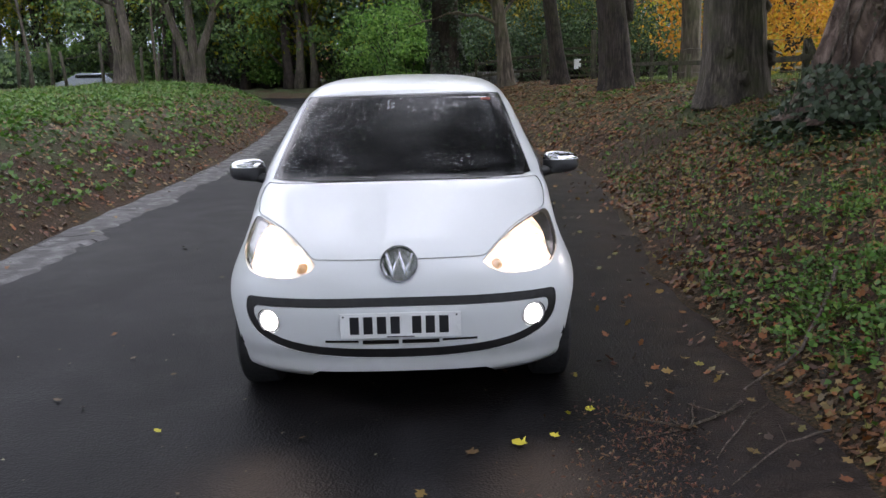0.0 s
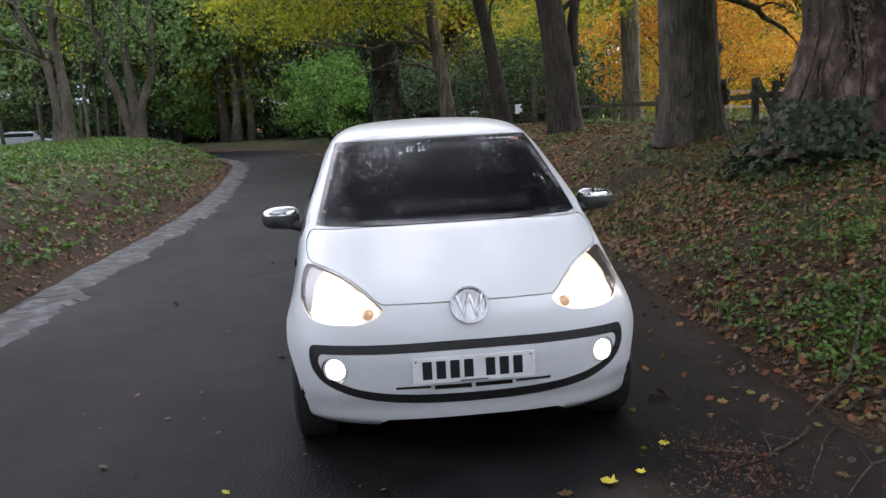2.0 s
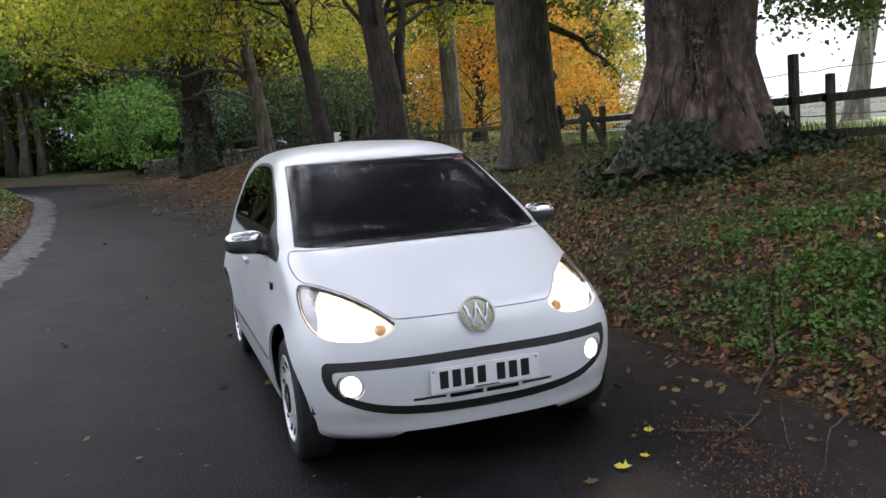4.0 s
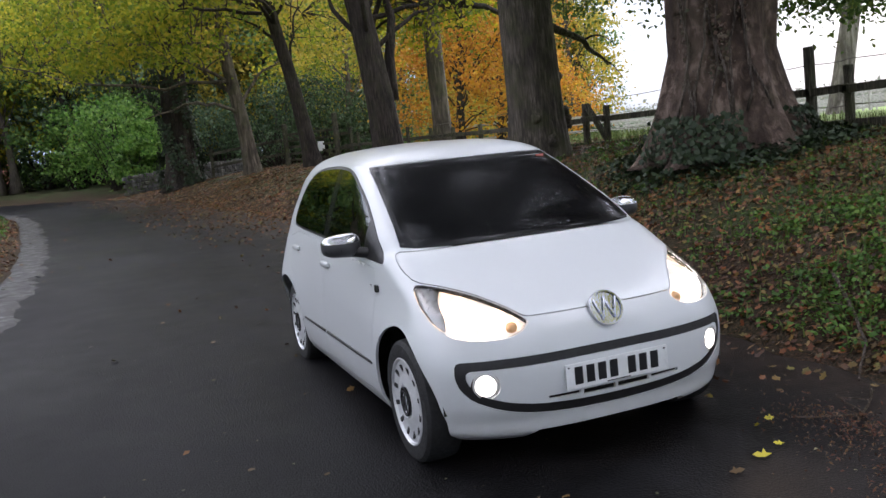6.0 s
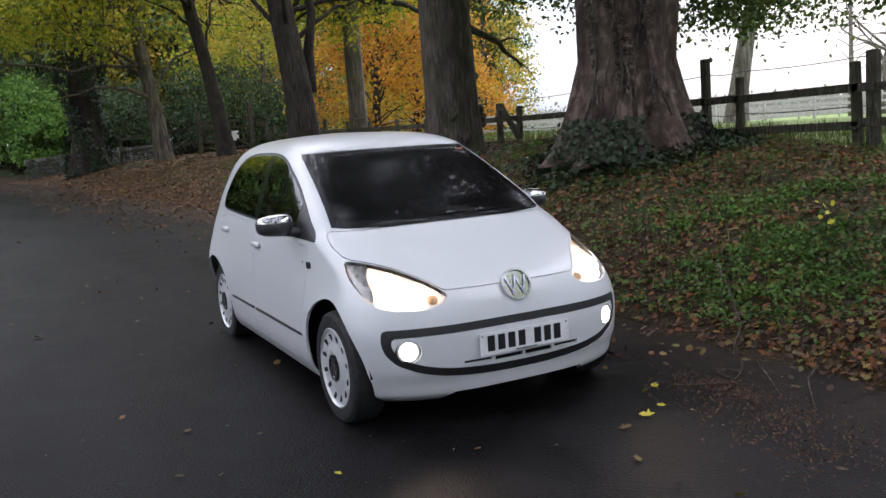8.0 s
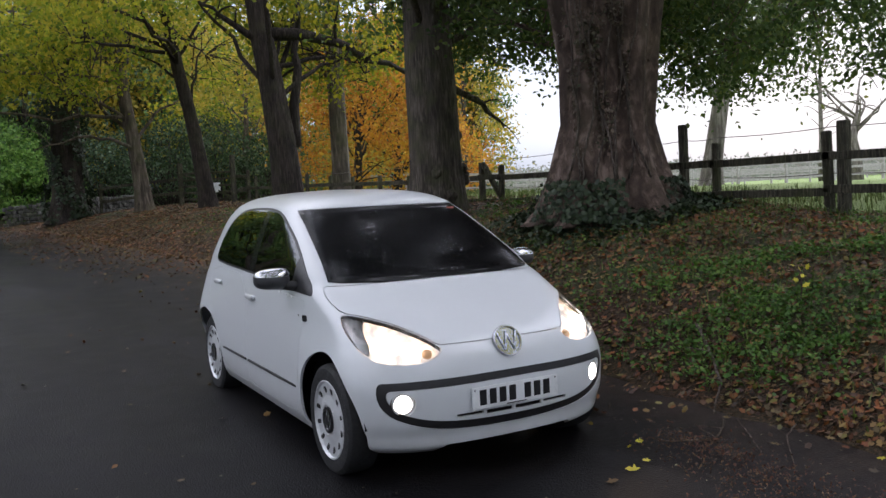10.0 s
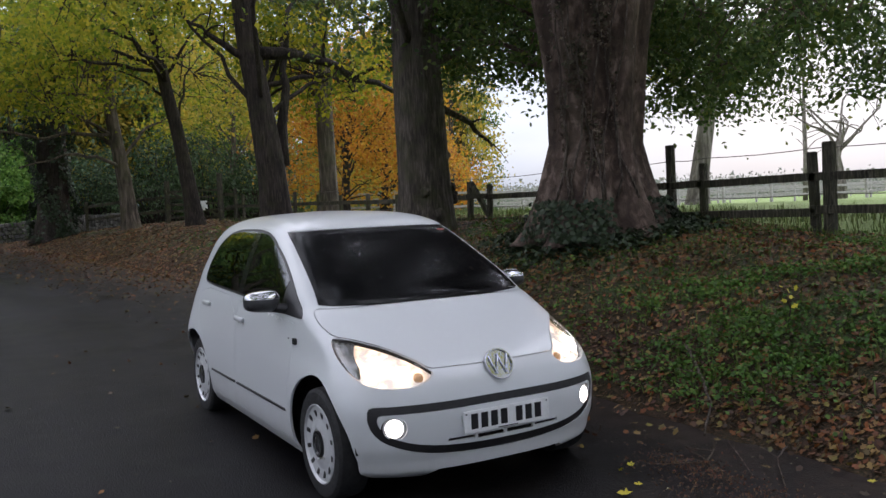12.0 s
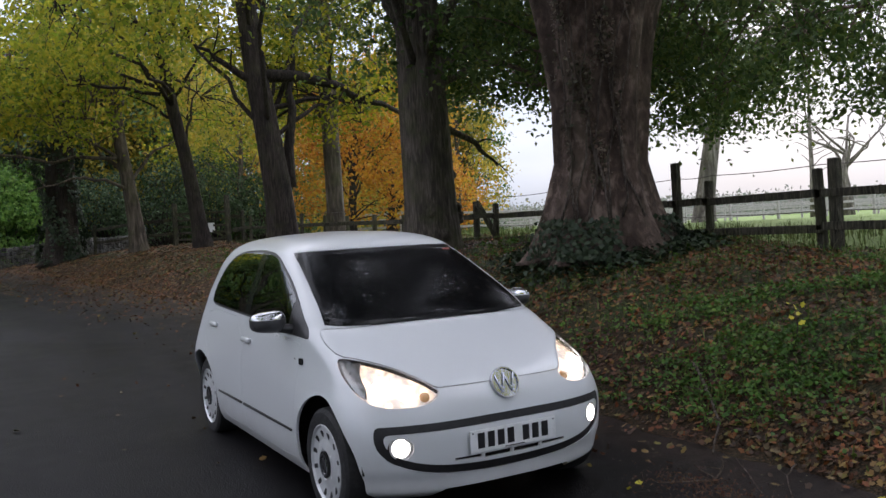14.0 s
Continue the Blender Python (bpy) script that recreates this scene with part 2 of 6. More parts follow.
# green leaves coloured darker, to look like silhouettes against the sky
LEAF_BOUGH = leaf_material("backlit_dark_bough_leaves", (0.035, 0.065, 0.02), (0.075, 0.125, 0.034), (0.13, 0.18, 0.045), (0.05, 0.09, 0.026), (0.18, 0.20, 0.04), glow=0.5)
LEAF_WOOD = leaf_material("grey_green_woodland_leaves", (0.09, 0.15, 0.06), (0.17, 0.26, 0.10), (0.26, 0.35, 0.14), (0.07, 0.12, 0.05), glow=0.55)
LEAF_SHRUB = leaf_material("fresh_green_shrub_leaves", (0.06, 0.15, 0.03), (0.14, 0.28, 0.05), (0.24, 0.38, 0.08), (0.04, 0.10, 0.025), glow=0.5)
LEAF_IVY = leaf_material("ivy_leaves", (0.014, 0.028, 0.013), (0.034, 0.055, 0.022), (0.02, 0.038, 0.016), (0.05, 0.065, 0.03), glow=0.15)
LEAF_FALLEN = leaf_material("fallen_leaves", (0.0424, 0.0189, 0.0113), (0.113, 0.0396, 0.017), (0.265, 0.0802, 0.0207), (0.066, 0.0283, 0.016), (0.283, 0.16, 0.0566), (0.0283, 0.0141, 0.0104), (0.207, 0.0566, 0.0151), (0.207, 0.16, 0.033), (0.0802, 0.0453, 0.0312), glow=0.12)
LEAF_GROUND = leaf_material("low_green_plants", (0.0314, 0.0784, 0.0134), (0.0896, 0.202, 0.0269), (0.0504, 0.112, 0.0179), (0.168, 0.269, 0.0448), glow=0.3)
LEAF_BRIGHT = leaf_material("bright_yellow_leaf", (0.55, 0.48, 0.04), (0.62, 0.50, 0.05), glow=0.2)
PAINT = paint_material()


# ---------- mesh helpers ----------
def mesh_object(name, verts, faces, material, parent=None, label="", smooth=True):
    """One mesh object from vertex and face arrays."""
    me = bpy.data.meshes.new(name)
    verts = np.asarray(verts, dtype=np.float32)
    if isinstance(faces, np.ndarray):
        k = faces.shape[1]
        me.vertices.add(len(verts))
        me.vertices.foreach_set("co", verts.ravel())
        me.loops.add(faces.size)
        me.loops.foreach_set("vertex_index", faces.ravel().astype(np.int32))
        me.polygons.add(len(faces))
        me.polygons.foreach_set("loop_start", np.arange(0, faces.size, k, dtype=np.int32))
        me.update(calc_edges=True)
        me.validate()
    else:
        me.from_pydata(verts.tolist(), [], faces)
        me.update()
    if smooth:
        me.polygons.foreach_set("use_smooth", np.ones(len(me.polygons), dtype=bool))
    me.materials.append(material)
    ob = new(name, me)
    if parent:
        ob.parent = parent
    if label:
        ob["label"] = label
    return ob


def part(name, bm, material, parent, label="", smooth=False, sharp=35):
    """Links a bmesh as one mesh object under a thing or a part."""
    me = bpy.data.meshes.new(name)
    bm.normal_update()
    bm.to_mesh(me)
    bm.free()
    if smooth:
        me.polygons.foreach_set("use_smooth", np.ones(len(me.polygons), dtype=bool))
        me.set_sharp_from_angle(angle=radians(sharp))
    me.materials.append(material)
    ob = new(name, me)
    if parent:
        ob.parent = parent
    if label:
        ob["label"] = label
    return ob


def empty(name, place=(0, 0, 0), turn=0.0):
    ob = new(name)
    ob.matrix_basis = pose(*place, 0, 0, turn)
    return ob


def box_bm(sx, sy, sz, at=(0, 0, 0), bevel=0.0, segs=2, turn=None):
    bm = bmesh.new()
    bmesh.ops.create_cube(bm, size=1.0)
    bmesh.ops.scale(bm, vec=(sx, sy, sz), verts=bm.verts)
    if bevel:
        bmesh.ops.bevel(bm, geom=bm.edges[:], offset=bevel, segments=segs, affect="EDGES", profile=0.5)
    if turn is not None:
        bmesh.ops.transform(bm, matrix=turn, verts=bm.verts)
    bmesh.ops.translate(bm, vec=at, verts=bm.verts)
    return bm


class Tubes:
    """Collects tapered tubes into one vertex and face list."""

    def __init__(self):
        self.v, self.f = [], []

    def add(self, path, radii, seg=8, flute=None, cap=True):
        path = [Vector(p) for p in path]
        base = len(self.v)
        side = Vector((1, 0, 0))
        for k, p in enumerate(path):
            t = (path[min(k + 1, len(path) - 1)] - path[max(k - 1, 0)]).normalized()
            side = (side - t * side.dot(t))
            side = side.normalized() if side.length > 1e-4 else t.orthogonal().normalized()
            up = t.cross(side)
            for s in range(seg):
                a = 2 * math.pi * s / seg
                r = radii[k] * (flute(a, k / (len(path) - 1), p) if flute else 1.0)
                self.v.append(p + side * (r * math.cos(a)) + up * (r * math.sin(a)))
        for k in range(len(path) - 1):
            for s in range(seg):
                a, b = base + k * seg + s, base + k * seg + (s + 1) % seg
                self.f.append((a, b, b + seg, a + seg))
        if cap:
            self.f.append(tuple(range(base + seg - 1, base - 1, -1)))
            last = base + (len(path) - 1) * seg
            self.f.append(tuple(range(last, last + seg)))

    def object(self, name, material, parent=None, label=""):
        return mesh_object(name, [tuple(v) for v in self.v], self.f, material, parent, label)


def leaf_arrays(centres, size, rng, flat=0.0, aspect=0.62, fold=0.18, normals=None):
    """Folded diamond leaves round the centres. flat: 0 any way up, 1 lying."""
    n = len(centres)
    c = np.asarray(centres, dtype=np.float64)
    w = rng.normal(size=(n, 3))
    w /= np.linalg.norm(w, axis=1)[:, None] + 1e-9
    if normals is None:
        up = np.tile((0.0, 0.0, 1.0), (n, 1))
    else:
        up = normals
    w = w * (1 - flat) + up * flat
    w /= np.linalg.norm(w, axis=1)[:, None] + 1e-9
    r = rng.normal(size=(n, 3))
    u = np.cross(w, r)
    u /= np.linalg.norm(u, axis=1)[:, None] + 1e-9
    v = np.cross(w, u)
    s = size * rng.uniform(0.6, 1.3, size=(n, 1))
    a, b = u * s * 0.5, v * s * 0.5 * aspect
    lift = w * s * fold * rng.uniform(0.2, 1.5, size=(n, 1))
    verts = np.stack([c - a, c + b * 1.0 + lift - a * 0.15, c + a, c - b + lift - a * 0.15], axis=1).reshape(-1, 3)
    return verts, np.arange(4 * n).reshape(n, 4)


def star_leaf_arrays(centres, size, rng, normals, tilt=0.35):
    """Lobed leaves of eleven corners, for those that lie near the path."""
    n = len(centres)
    c = np.asarray(centres, dtype=np.float64)
    w = normals + rng.normal(size=(n, 3)) * tilt
    w /= np.linalg.norm(w, axis=1)[:, None]
    u = np.cross(w, rng.normal(size=(n, 3)))
    u /= np.linalg.norm(u, axis=1)[:, None]
    v = np.cross(w, u)
    s = size * rng.uniform(0.6, 1.3, size=(n, 1))
    lobes = [(-0.62, 0.0), (-0.30, 0.34), (-0.05, 0.22), (0.08, 0.52), (0.22, 0.2), (0.55, 0.0), (0.22, -0.2), (0.08, -0.52), (-0.05, -0.22), (-0.30, -0.34)]
    curl = rng.uniform(-0.1, 0.45, size=(n, 1))
    ring = [c + u * s * p + v * s * q + w * s * curl * (q * q * 1.6 + p * p * 0.7) for p, q in lobes]
    verts = np.stack(ring, axis=1).reshape(-1, 3)
    m = len(lobes)
    return verts, np.arange(m * n).reshape(n, m)


# ---------- the lie of the land ----------
# the road's middle and half width, from behind the camera round the bend to the left
ROAD = [(-0.45, -60, 2.5), (-0.6, -20, 2.4), (-0.88, 0, 2.63), (-0.78, 5, 2.9), (-0.6, 10, 3.0), (-1.05, 15, 2.7), (-1.55, 20, 2.6), (-2.05, 25, 2.6), (-2.8, 28.5, 2.55),
        (-4.2, 32.0, 2.5), (-6.9, 35.5, 2.6), (-11.5, 38.0, 2.7), (-17, 39.3, 2.8), (-26, 40.3, 2.8), (-45, 42.0, 2.8), (-90, 45.0, 2.8)]


def road_line(steps=12):
    pts = []
    for k in range(len(ROAD) - 1):
        p0, p1, p2, p3 = (np.array(ROAD[min(max(k + j, 0), len(ROAD) - 1)]) for j in (-1, 0, 1, 2))
        for s in range(steps):
            t = s / steps
            pts.append(0.5 * (2 * p1 + (p2 - p0) * t + (2 * p0 - 5 * p1 + 4 * p2 - p3) * t * t + (3 * p1 - p0 - 3 * p2 + p3) * t ** 3))
    pts.append(np.array(ROAD[-1]))
    return np.array(pts)


LINE = road_line()


def road_gap(x, y):
    """Signed distance past the road's edge (inside: minus) and the side: +1 the right-hand verge, -1 the left-hand bank."""
    x, y = np.atleast_1d(np.asarray(x, float)), np.atleast_1d(np.asarray(y, float))
    best = np.full(x.shape, 1e9)
    side = np.zeros(x.shape)
    along = np.zeros(x.shape)
    for k in range(len(LINE) - 1):
        (ax, ay, aw), (bx, by, bw) = LINE[k], LINE[k + 1]
        dx, dy = bx - ax, by - ay
        t = np.clip(((x - ax) * dx + (y - ay) * dy) / (dx * dx + dy * dy), 0, 1)
        px, py = x - (ax + t * dx), y - (ay + t * dy)
        d = np.hypot(px, py) - (aw + t * (bw - aw))
        near = d < best
        best = np.where(near, d, best)
        side = np.where(near, np.sign(px * dy - py * dx), side)
        along = np.where(near, ay + t * dy, along)
    return best, side, along


def smooth_step(a, b, v):
    t = np.clip((v - a) / (b - a), 0, 1)
    return t * t * (3 - 2 * t)


def wave(x, y, f, seed=0.0):
    """Cheap rolling unevenness from crossed sines."""
    return (np.sin(x * f * 1.7 + seed) * np.cos(y * f * 1.3 - seed * 2) + np.sin((x + y) * f * 2.9 + seed * 3) * 0.5 + np.sin((x - 0.6 * y) * f * 5.3 - seed) * 0.3) / 1.8


def road_height(x, y):
    """The road climbs gently after the first few metres."""
    return 0.0238 * 3.0 * np.log1p(np.exp(np.clip((y - 5.0) / 3.0, -30, 30))) * (1 - 0.9 * smooth_step(8, 26, x)) * (1 - smooth_step(60, 140, y) * 0.6)


def ground_height(x, y):
    x, y = np.atleast_1d(np.asarray(x, float)), np.atleast_1d(np.asarray(y, float))
    d, side, along = road_gap(x, y)
    out = np.clip(d, 0, None)
    crest = np.interp(along, (2.0, 4.5, 9.0, 12.0, 16.5, 24.0, 27.5, 31.0), (.97, 1.08, 1.18, 1.1, .93, .80, .75, .30))
    right = crest * (1 - np.exp(-(out / 1.5) ** 1.2)) + .17 * np.exp(-((x - 4.72) ** 2 + (y - 4.8) ** 2) / 1.7)
    left = 1.12 * (1 - np.exp(-(out / 1.25) ** 1.35)) * (1 - 0.45 * smooth_step(23, 31, along))
    outer = 0.35 * (1 - np.exp(-(out / 2.0)))
    bend = smooth_step(29, 35, along)
    rise = np.where(side > 0, right * (1 - bend) + outer * bend, left)
    lumps = smooth_step(0.05, 1.0, d) * (0.045 * wave(x, y, 1.3, 0.4) + 0.02 * wave(x, y, 4.1, 1.9)) + 0.012 * wave(x, y, 7.0, 2.3) * smooth_step(-0.2, 0.2, d)
    far = smooth_step(120, 420, np.hypot(x, y))
    hill = far * (5.0 + 2.5 * wave(x, y, 0.006, 0.7))
    sink = -0.05 * (1 - smooth_step(-0.22, 0.02, d + 0.10 * wave(x, y, 2.4, 0.8)))
    return road_height(x, y) + rise + lumps + sink + hill


def ground_normal(x, y):
    e = 0.08
    h = ground_height(x, y)
    n = np.stack([-(ground_height(x + e, y) - h) / e, -(ground_height(x, y + e) - h) / e, np.ones(len(h))], axis=1)
    return n / np.linalg.norm(n, axis=1)[:, None]


def spaced(lo, hi, step, far, grow=1.17):
    mid = list(np.arange(lo, hi + 1e-6, step))
    a, b, s = [lo], [mid[-1]], step
    while b[-1] < far or a[-1] > -far:
        s *= grow
        if b[-1] < far:
            b.append(b[-1] + s)
        if a[-1] > -far:
            a.append(a[-1] - s)
    return np.array(a[:0:-1] + mid + b[1:])


gx, gy = spaced(-8.5, 8.0, 0.13, 900), spaced(-5.0, 31.0, 0.15, 900)
GX, GY = np.meshgrid(gx, gy)
flat_x, flat_y = GX.ravel(), GY.ravel()
gz = ground_height(flat_x, flat_y)
cols = len(gx)
quads = np.array([(r * cols + c, r * cols + c + 1, (r + 1) * cols + c + 1, (r + 1) * cols + c) for r in range(len(gy) - 1) for c in range(cols - 1)])
ground = mesh_object("ground", np.stack([flat_x, flat_y, gz], axis=1), quads, EARTH)
tagged(ground, "uneven earth verges, leafy banks and grazed field", "ground", kind="structure")
g_gap, g_side, g_along = road_gap(flat_x, flat_y)


def set_mask(ob, name, values):
    ob.data.attributes.new(name, "FLOAT", "POINT").data.foreach_set("value", np.asarray(values, dtype=np.float32))


field_mask = smooth_step(6.0, 6.7, flat_x) * (g_side > 0) * smooth_step(-40, -30, flat_y + flat_x * 0)
set_mask(ground, "field", np.clip(field_mask * (1 - smooth_step(26, 34, flat_y - 0.6 * flat_x)) + smooth_step(60, 120, np.hypot(flat_x, flat_y)) * (flat_x > 20), 0, 1))
set_mask(ground, "green", np.clip(smooth_step(0.4, 1.6, g_gap) * 0.8 + 0.2, 0, 1))

inside = (g_gap < 0.45)
keep = inside[quads].all(axis=1)
used = np.unique(quads[keep])
remap = np.full(len(flat_x), -1)
remap[used] = np.arange(len(used))
rz_ = road_height(flat_x[used], flat_y[used]) - 0.012 * (np.clip(g_gap[used] + 2.4, 0, 3) / 2.4) ** 2 + 0.004 * wave(flat_x[used], flat_y[used], 1.1, 0.2)
road = mesh_object("road", np.stack([flat_x[used], flat_y[used], rz_], axis=1), remap[quads[keep]], ASPHALT)
tagged(road, "damp dark asphalt lane strewn with a few leaves", "road", kind="structure")
shoulder = smooth_step(-1.0, 0.0, g_gap[used]) * (g_side[used] > 0) + smooth_step(-2.3, -0.5, g_gap[used]) * smooth_step(6, 11, flat_y[used]) * (1 - smooth_step(27, 33, flat_y[used])) * (g_side[used] > 0)
set_mask(road, "dirt", np.clip(shoulder + 0.5 * smooth_step(-0.6, 0.1, g_gap[used]), 0, 1))


def road_top(x, y):
    return float(road_height(np.array([x]), np.array([y]))[0])


def top_of_ground(x, y):
    d, _, _ = road_gap(x, y)
    return float(max(ground_height(x, y)[0], road_top(x, y) if d[0] < 0.3 else -9))


# the grey strip of silt and broken edge along the left-hand bank
strip_v, strip_f = [], []
rows_n = 0
for k in range(4, len(LINE) - 1):
    for s in range(12):
        t = s / 12
        p = LINE[k] * (1 - t) + LINE[k + 1] * t
        if p[1] < -16 or p[0] < -14:
            continue
        d = LINE[k + 1][:2] - LINE[k][:2]
        d = d / np.hypot(*d)
        left = np.array((-d[1], d[0]))
        wob = 0.13 * wave(p[0], p[1], 1.9, 0.3) + 0.07 * wave(p[0], p[1], 6.3, 1.1)
        for j in range(7):
            q = p[:2] + left * (p[2] + 0.02 - (0.62 + wob) * j / 6)
            h = road_top(*q) + (-0.03 if j in (0, 6) else 0.012 + 0.006 * math.sin(j * 1.1 + 2 * p[1]) + 0.011 * wave(q[0], q[1], 4.0, 0.5) + 0.006 * wave(q[0], q[1], 11.0, 1.5))
            strip_v.append((q[0], q[1], h - 0.004))
        rows_n += 1
for r in range(rows_n - 1):
    for j in range(6):
        a = r * 7 + j
        strip_f.append((a, a + 1, a + 8, a + 7))
tagged(mesh_object("road_edge_silt", strip_v, strip_f, SILT), "broken grey road edge caked with wet silt", "road edge", kind="structure")


# ---------- the white hatchback ----------
GLASS = glass_material("tinted_car_glass", (0.28, 0.31, 0.30), 0.0, 0.22)
GLASS_SIDE = glass_material("side_window_glass", (0.20, 0.22, 0.215), 0.0, 0.14)
GLASS_DARK = glass_material("privacy_glass", (0.10, 0.115, 0.11), 0.0, 0.16)
LENS = glass_material("clear_lamp_lens", (0.97, 0.97, 0.97), 0.02)
BLACK_TRIM = plain_material("black_bumper_plastic", (0.018, 0.017, 0.018), 0.42, vary=0.3, scale=30, relief=0.15)
BLACK_GLOSS = plain_material("gloss_black_trim", (0.010, 0.010, 0.011), 0.16, vary=0.2)
RUBBER = plain_material("tyre_rubber", (0.016, 0.016, 0.017), 0.75, vary=0.4, scale=22, relief=0.3)
CHROME = plain_material("bright_chrome", (0.52, 0.53, 0.55), 0.10, 1.0, vary=0.05)
BADGE_GREY = plain_material("smoked_badge_ground", (0.16, 0.18, 0.20), 0.3, 0.5, vary=0.1)
SILVER = plain_material("silver_white_alloy", (0.62, 0.63, 0.64), 0.35, 0.25, vary=0.08)
INNER = plain_material("grey_cabin_plastic", (0.045, 0.045, 0.047), 0.6, vary=0.2, relief=0.2)
INNER_LIGHT = plain_material("pale_pillar_trim", (0.42, 0.43, 0.42), 0.7, vary=0.08)
FABRIC = plain_material("dark_seat_fabric", (0.035, 0.036, 0.04), 0.9, vary=0.3, scale=40, relief=0.4)
UNDER = plain_material("sooty_underbody", (0.008, 0.008, 0.008), 0.9)
PLATE_WHITE = plain_material("white_number_plate", (0.74, 0.75, 0.75), 0.3, vary=0.05)
BAR_BLACK = plain_material("black_print", (0.012, 0.012, 0.014), 0.4)
MIRROR_GREY = plain_material("dark_grey_mirror_shell", (0.055, 0.055, 0.058), 0.3, vary=0.1)
BEZEL = plain_material("smoked_lamp_bezel", (0.20, 0.19, 0.18), 0.18, 0.7, vary=0.5, scale=60)
AMBER = plain_material("amber_lens", (0.82, 0.48, 0.24), 0.25, vary=0.1)
LAMP_LIT = glow_material("lit_headlamp", (1.0, 0.93, 0.80), 3.4)
LAMP_WARM = glow_material("lit_lamp_bowl", (1.0, 0.72, 0.42), 1.3, 24.0)
FOG_LIT = glow_material("lit_fog_lamp", (1.0, 0.93, 0.80), 5.0)


def pchip(xs, ys):
    """Monotone cubic through the stations."""
    xs, ys = np.array(xs, float), np.array(ys, float)
    h, d = np.diff(xs), np.diff(ys) / np.diff(xs)
    m = np.zeros(len(xs))
    m[0], m[-1] = d[0], d[-1]
    for k in range(1, len(xs) - 1):
        if d[k - 1] * d[k] > 0:
            w1, w2 = 2 * h[k] + h[k - 1], h[k] + 2 * h[k - 1]
            m[k] = (w1 + w2) / (w1 / d[k - 1] + w2 / d[k])

    def at(v):
        v = np.asarray(v, float)
        k = np.clip(np.searchsorted(xs, v) - 1, 0, len(xs) - 2)
        t = (v - xs[k]) / h[k]
        return (ys[k] * (1 + 2 * t) * (1 - t) ** 2 + m[k] * h[k] * t * (1 - t) ** 2 + ys[k + 1] * t * t * (3 - 2 * t) + m[k + 1] * h[k] * t * t * (t - 1))
    return at


# the body as a stack of plan outlines: nose, tail, half width and corner shape by height
nose = pchip((.17, .21, .26, .34, .46, .56, .64, .69, .725, .76, .80, .84, .88, .92, .955, .985, 1.10, 1.25, 1.36, 1.40, 1.43, 1.452, 1.468, 1.478, 1.482),
             (.10, .035, .03, .005, 0, .012, .035, .066, .100, .165, .265, .365, .465, .565, .650, .735, .94, 1.215, 1.43, 1.525, 1.63, 1.76, 1.93, 2.16, 2.32))
tail = pchip((.17, .24, .40, .56, .80, 1.0, 1.2, 1.34, 1.41, 1.445, 1.466, 1.478, 1.482), (3.47, 3.515, 3.54, 3.54, 3.50, 3.45, 3.37, 3.27, 3.13, 2.98, 2.76, 2.50, 2.38))
half = pchip((.17, .24, .34, .48, .62, .74, .84, .92, .97, 1.05, 1.2, 1.33, 1.385, 1.42, 1.445, 1.463, 1.475, 1.482), (.765, .80, .815, .822, .818, .804, .787, .770, .754, .732, .676, .622, .588, .545, .490, .405, .25, .06))
corner = pchip((.17, .55, .70, .82, .95, 1.10, 1.35, 1.45, 1.482), (.44, .45, .43, .36, .34, .36, .32, .30, .10))
power = pchip((.17, .60, .72, .85, .96, 1.2, 1.38, 1.45, 1.482), (2.9, 2.9, 3.3, 5.0, 8.5, 11.0, 11.0, 6.0, 2.4))
root = pchip((.17, .60, .95, 1.482), (2.0, 2.0, 2.0, 2.0))


def front_taper(y, z):
    """The wings draw in towards the lamps, above the bumper line."""
    return 0.075 * float(smooth_step(.50, .80, z) * (1 - smooth_step(.96, 1.04, z)) * (1 - smooth_step(.35, 1.25, y)))


def outline(z, n=44):
    """Half of one plan outline, from the nose round to the tail."""
    w, a, m, q, yf, yr = (float(f(z)) for f in (half, corner, power, root, nose, tail))
    ar = min(0.42, 0.45 * (yr - yf))
    a = min(a, 0.45 * (yr - yf))
    pts = []
    for k in range(n):
        u = math.sin(0.5 * math.pi * k / (n - 1))
        x = w * u
        pts.append((x, yf + a * (1 - (max(0.0, 1 - u ** m)) ** (1 / q))))
    for k in range(1, 30):
        t = k / 30
        pts.append((w, yf + a + (yr - ar - yf - a) * t))
    for k in range(n):
        u = math.cos(0.5 * math.pi * k / (n - 1))
        pts.append((w * u, yr - ar * (1 - (max(0.0, 1 - u ** 4.0)) ** (1 / 2.2))))
    # a slight waist in plan and swollen wheel arches
    res = []
    for x, y in pts:
        s = 1.0
        if z < 1.0:
            f = math.exp(-((y - 0.60) / 0.42) ** 2) + math.exp(-((y - 3.02) / 0.42) ** 2)
            s += 0.010 * f * math.exp(-((z - 0.55) / 0.25) ** 2) + 0.024 * math.exp(-((y - 3.08) / 0.36) ** 2) * math.exp(-((z - 0.62) / 0.2) ** 2) - 0.008 * math.exp(-((y - 1.8) / 0.7) ** 2) * math.exp(-((z - 0.60) / 0.18) ** 2)
        s -= front_taper(y, z)
        res.append((x * s, y))
    return res


def body_levels():
    zs = list(np.linspace(.17, .66, 30)) + list(np.linspace(.675, .985, 36)) + list(np.linspace(1.0, 1.36, 22)) + list(np.linspace(1.368, 1.452, 16)) + [1.458, 1.463, 1.467, 1.471, 1.474, 1.4765, 1.479, 1.481, 1.482]
    return zs


